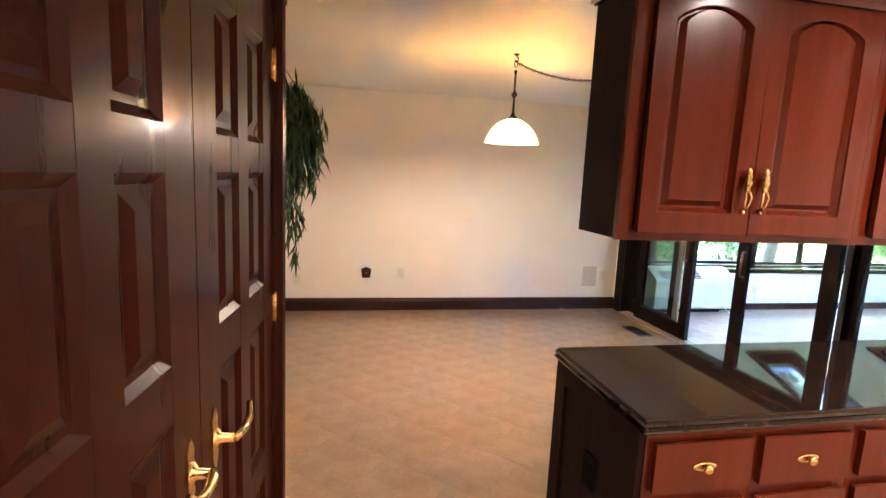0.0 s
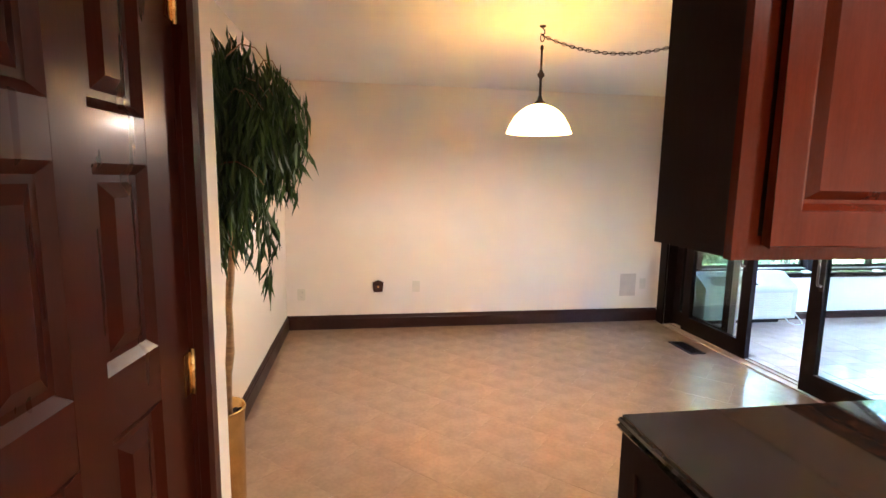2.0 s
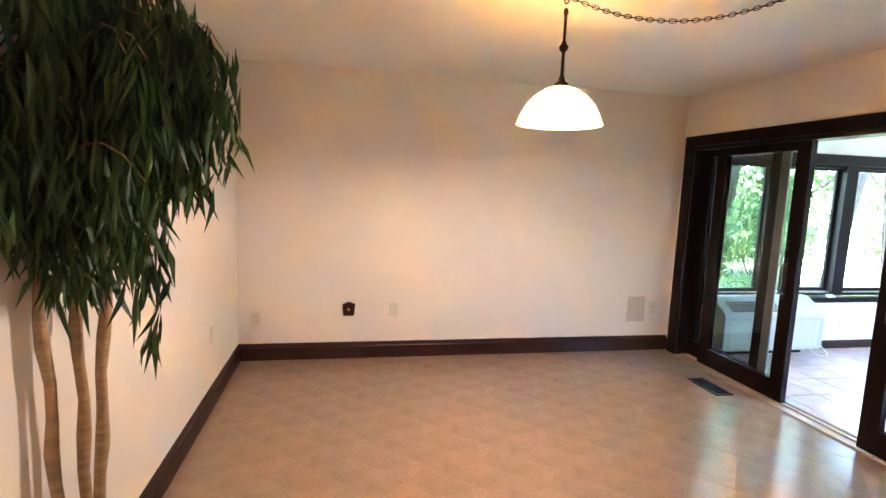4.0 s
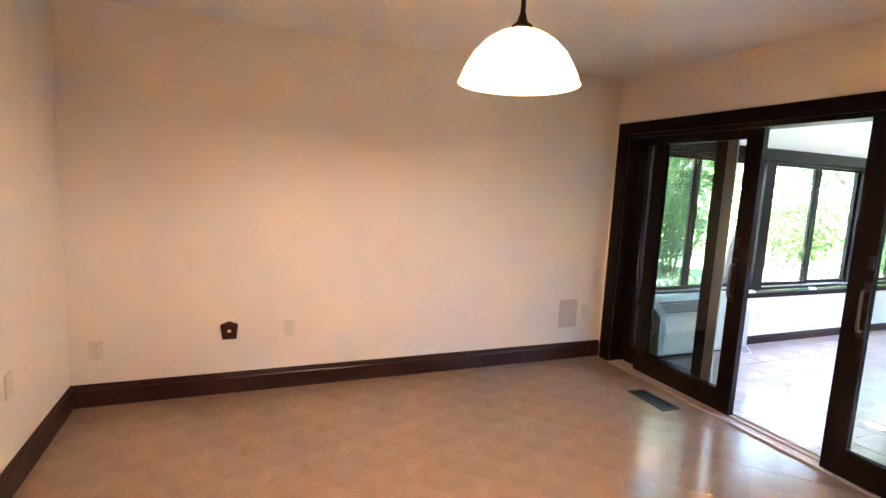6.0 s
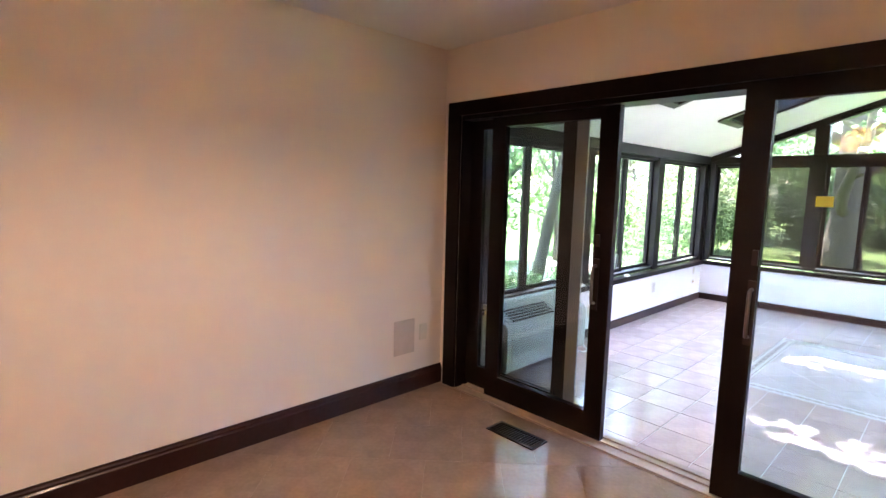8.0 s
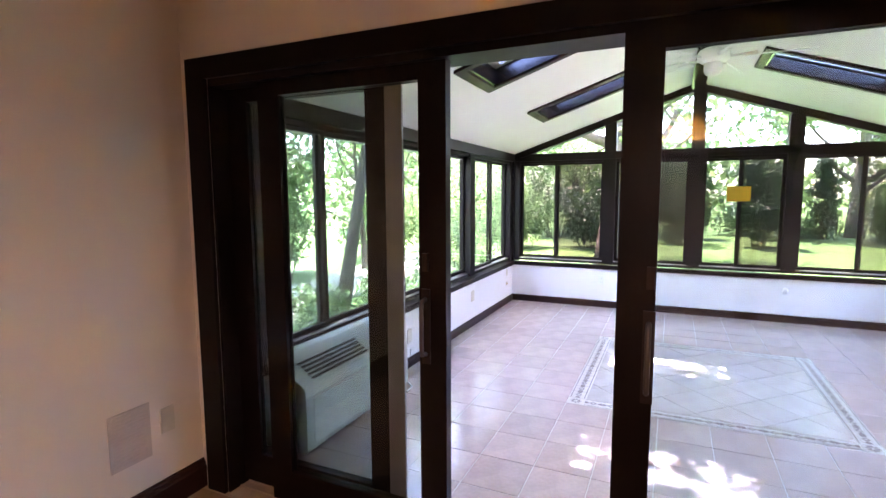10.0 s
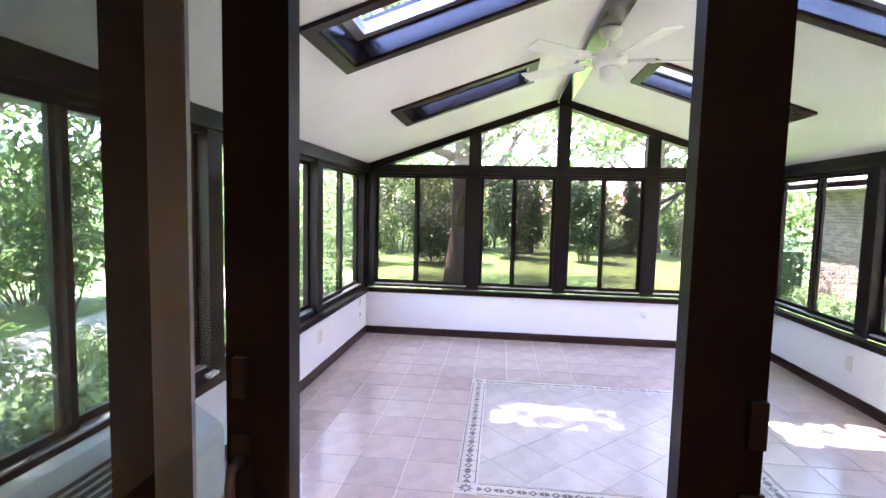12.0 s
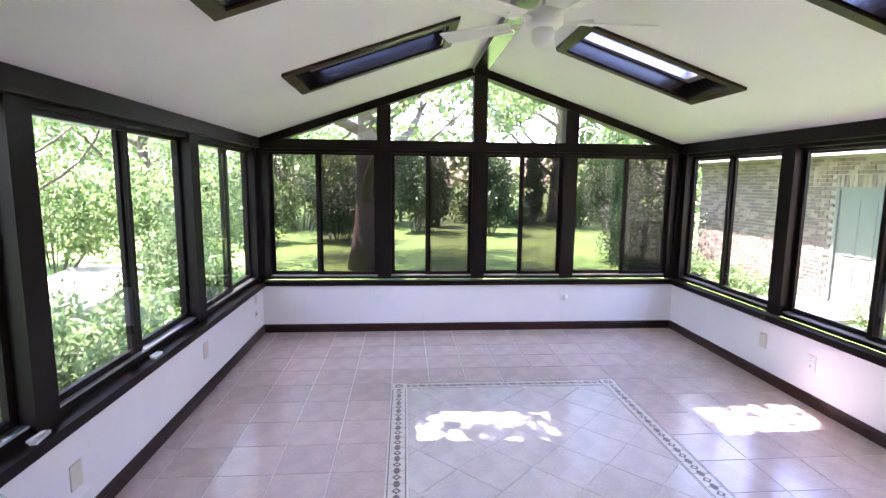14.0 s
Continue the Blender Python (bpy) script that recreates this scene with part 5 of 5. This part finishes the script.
for k in range(12):
    x = ED0 - 0.1 + k * (ED1 - ED0 + 0.2) / 12
    bm = box(x + 0.004, x + (ED1 - ED0 + 0.2) / 12 - 0.006, HY - 0.03, HY + 0.006, EDZ1 + 0.06, EDZ1 + 0.27)
    bm.transform(off)
    part("soldier_brick", bm, M_BRICK2 if k % 3 else M_BRICK, house)


def hadd(n, bm, mat, parent=house, lab=""):
    bm.transform(off)
    return part(n, bm, mat, parent, lab)


hadd("door_frame", box(ED0 - 0.06, ED0, HY - 0.1, HY + 0.01, EDZ0, EDZ1 + 0.06), M_EXTDOOR)
hadd("door_frame", box(ED1, ED1 + 0.06, HY - 0.1, HY + 0.01, EDZ0, EDZ1 + 0.06), M_EXTDOOR)
hadd("door_frame", box(ED0, ED1, HY - 0.1, HY + 0.01, EDZ1, EDZ1 + 0.06), M_EXTDOOR)
leaf = hadd("door", box(ED0, ED1, HY - 0.07, HY - 0.025, EDZ0, EDZ1), M_EXTDOOR, house, "grey-green panelled door")
for c in range(2):
    for z0, z1 in ((0.2, 0.75), (0.87, 1.42), (1.54, 1.85)):
        x0 = ED0 + 0.12 + c * 0.33
        hadd("door_panel", box(x0, x0 + 0.27, HY - 0.027, HY - 0.017, EDZ0 + z0, EDZ0 + z1), M_EXTDOOR, leaf)
hadd("step", box(ED0 - 0.35, ED1 + 0.5, HY, HY + 1.0, HZ0 - 0.1, EDZ0 - 0.02), M_MORTAR, house, "pale concrete door step")
hadd("soffit", box(HX0 - 0.3, HX1 + 0.4, HY - 0.03, HY + 0.45, HZ1, HZ1 + 0.03), M_FASCIA)
hadd("fascia", box(HX0 - 0.3, HX1 + 0.4, HY + 0.45, HY + 0.48, HZ1 - 0.02, HZ1 + 0.16), M_FASCIA)
rf = hadd("roof", prism([(HY + 0.48, HZ1 + 0.14), (HY - 2.5, HZ1 + 1.25), (HY - 5.5, HZ1 + 0.14), (HY - 5.5, HZ1 + 0.02), (HY + 0.48, HZ1 + 0.02)], HX0 - 0.3, HX1 + 0.4, "x"), M_SHINGLE, house, "pale grey shingle roof")
for k in range(14):
    s = k / 14
    y, zz = HY + 0.48 - 2.98 * s, HZ1 + 0.14 + 1.11 * s
    y2, z2 = HY + 0.48 - 2.98 * (s + 1 / 14), HZ1 + 0.14 + 1.11 * (s + 1 / 14)
    hadd("shingle_course", prism([(y, zz + 0.002), (y, zz + 0.02), (y2, z2 + 0.004), (y2, z2 + 0.002)], HX0 - 0.3, HX1 + 0.4, "x"), M_SHINGLE, rf)
for i, (x, y) in enumerate(((13.4, -3.0), (12.4, -2.9), (14.6, -2.9), (9.6, -2.8))):
    shrub(x, y, 0.9, 0.45, 200 + i, 1500, 0.06, "low green plant at the foot of the brick wall")

# ---------- floor tiles, last ----------


def clip(poly, axis, limit, keep_less):
    out = []
    for i in range(len(poly)):
        a, b = poly[i], poly[(i + 1) % len(poly)]
        ia = a[axis] <= limit if keep_less else a[axis] >= limit
        ib = b[axis] <= limit if keep_less else b[axis] >= limit
        if ia:
            out.append(a)
        if ia != ib:
            s = (limit - a[axis]) / (b[axis] - a[axis])
            out.append((a[0] + s * (b[0] - a[0]), a[1] + s * (b[1] - a[1])))
    return out


def clip_box(poly, x0, x1, y0, y1):
    for ax, lim, less in ((0, x0, False), (0, x1, True), (1, y0, False), (1, y1, True)):
        poly = clip(poly, ax, lim, less)
        if len(poly) < 3:
            return []
    return poly


def tile_mesh(poly, top=0.0, e=0.0007, depth=0.012):
    """A tile with eased edges from an outline about its middle."""
    cx = sum(p[0] for p in poly) / len(poly)
    cy = sum(p[1] for p in poly) / len(poly)
    R = max(math.hypot(p[0] - cx, p[1] - cy) for p in poly)
    k = 1 - e * 1.4 / R
    bm = bmesh.new()
    lo = [bm.verts.new((x, y, top - depth)) for x, y in poly]
    mid = [bm.verts.new((x, y, top - e * 0.6)) for x, y in poly]
    hi = [bm.verts.new((cx + (x - cx) * k, cy + (y - cy) * k, top)) for x, y in poly]
    n = len(poly)
    for a, b in ((lo, mid), (mid, hi)):
        for i in range(n):
            bm.faces.new((a[i], a[(i + 1) % n], b[(i + 1) % n], b[i]))
    bm.faces.new(hi)
    return bm


def area(poly):
    return abs(sum(a[0] * b[1] - b[0] * a[1] for a, b in zip(poly, poly[1:] + poly[:1]))) / 2


MESHES = {}


def lay(poly, mat, parent, name="tile", key=None):
    cx = sum(p[0] for p in poly) / len(poly)
    cy = sum(p[1] for p in poly) / len(poly)
    if key and key in MESHES:
        me = MESHES[key]
    else:
        me = finish(name, tile_mesh([(x - cx, y - cy) for x, y in poly]), mat)
        if key:
            MESHES[key] = me
    ob = new(name, me)
    ob.parent = parent
    ob.location = (cx, cy, 0)
    return ob


# dining room: 16 inch tiles in diagonal running bond
T, G, Q = 0.406, 0.0006, math.sqrt(0.5)
A0, B0 = 4.80, -0.61
for i in range(-16, 16):
    for j in range(-18, 18):
        a0 = A0 + i * T
        b0 = B0 + j * T + (T / 2 if i % 2 else 0)
        sq = [((a + b) * Q, (a - b) * Q) for a, b in ((a0 + G, b0 + G), (a0 + G, b0 + T - G), (a0 + T - G, b0 + T - G), (a0 + T - G, b0 + G))]
        p = clip_box(sq, XL, XR - 0.032, -1.9, YF)
        if len(p) < 3 or area(p) < 0.0002:
            continue
        if all(x < XC and y < YC for x, y in p):
            continue
        lay(p, M_TILE, slab, "tile", "dining" if p == sq else None)

# sunroom: square tiles round an inlaid rug of diagonal tiles
RX0, RX1, RY0, RY1, RB = 5.005, 6.832, 2.480, 4.276, 0.118
srf = bpy.data.objects["floor_sunroom"]
T, G = 0.305, 0.0028


def stops(lo, hi, anchor0, anchor1):
    """Grid lines from lo to hi with whole tiles outwards from the two rug edges."""
    s, x = [], anchor0
    while x > lo + 0.02:
        s.append(x)
        x -= T
    s.append(lo)
    s = s[::-1]
    n = round((anchor1 - anchor0) / T)
    s += [anchor0 + (anchor1 - anchor0) * k / n for k in range(1, n)]
    x = anchor1
    while x < hi - 0.02:
        s.append(x)
        x += T
    s.append(hi)
    return s


gx = stops(SX0, SX1, RX0, RX1)
gy = stops(SY0, SY1, RY0, RY1)
for x0, x1 in zip(gx, gx[1:]):
    for y0, y1 in zip(gy, gy[1:]):
        if RX0 - 0.01 < x0 and x1 < RX1 + 0.01 and RY0 - 0.01 < y0 and y1 < RY1 + 0.01:
            continue
        if x1 - x0 < 0.02 or y1 - y0 < 0.02:
            continue
        lay([(x0 + G, y0 + G), (x1 - G, y0 + G), (x1 - G, y1 - G), (x0 + G, y1 - G)], M_SUNTILE, srf, "tile", ("sun", round(x1 - x0, 3), round(y1 - y0, 3)))
Q2 = 0.305
for i in range(-30, 40):
    for j in range(-30, 30):
        a0, b0 = i * Q2, j * Q2
        sq = [((a + b) * Q, (a - b) * Q) for a, b in ((a0 + 0.002, b0 + 0.002), (a0 + 0.002, b0 + Q2 - 0.002), (a0 + Q2 - 0.002, b0 + Q2 - 0.002), (a0 + Q2 - 0.002, b0 + 0.002))]
        p = clip_box(sq, RX0 + RB + 0.004, RX1 - RB - 0.004, RY0 + RB + 0.004, RY1 - RB - 0.004)
        if len(p) < 3 or area(p) < 0.002:
            continue
        lay(p, M_SUNINNER, srf, "inlay_tile", "inner" if p == sq else None)


def border_mesh(corner):
    """A border stone with a brown mosaic motif set in its face."""
    h = RB / 2 - 0.002
    bm = tile_mesh([(-h, -h), (h, -h), (h, h), (-h, h)])

    def flat(pts, z=0.0006, idx=1):
        f = bm.faces.new([bm.verts.new((x, y, z)) for x, y in pts])
        f.material_index = idx
    if corner:
        for k in range(8):
            a = k * math.pi / 4
            c, s = math.cos(a), math.sin(a)
            flat([(c * u - s * v, s * u + c * v) for u, v in ((0.008, 0), (0.026, 0.009), (0.042, 0), (0.026, -0.009))])
    else:
        for y in (-h + 0.006, h - 0.012):
            flat([(-h, y), (h, y), (h, y + 0.006), (-h, y + 0.006)])
        flat([(-0.026, 0), (0.0, -0.026), (0.026, 0), (0.0, 0.026)])
        flat([(-0.012, 0), (0.0, -0.012), (0.012, 0), (0.0, 0.012)], 0.0012, 0)
        for s in (-1, 1):
            flat([(s * h, -0.020), (s * h, 0.020), (s * (h - 0.020), 0.012), (s * (h - 0.028), 0), (s * (h - 0.020), -0.012)][::s])
    return finish("border_tile", bm, [M_BORDER, M_MOTIF])


side, corner = border_mesh(False), border_mesh(True)
for (cx, cy) in ((RX0 + RB / 2, RY0 + RB / 2), (RX1 - RB / 2, RY0 + RB / 2), (RX0 + RB / 2, RY1 - RB / 2), (RX1 - RB / 2, RY1 - RB / 2)):
    ob = new("border_tile", corner)
    ob.parent, ob.location = srf, (cx, cy, 0.0005)
for along, lo, hi, fixed in (("x", RX0, RX1, (RY0 + RB / 2, RY1 - RB / 2)), ("y", RY0, RY1, (RX0 + RB / 2, RX1 - RB / 2))):
    n = round((hi - lo - 2 * RB) / RB)
    st = (hi - lo - 2 * RB) / n
    for k in range(n):
        c = lo + RB + (k + 0.5) * st
        for f in fixed:
            ob = new("border_tile", side)
            ob.parent = srf
            ob.matrix_basis = (pose(c, f, 0.0005) if along == "x" else pose(f, c, 0.0005, 0, 0, 90)) @ Matrix.Diagonal((st / RB, 1, 1, 1))
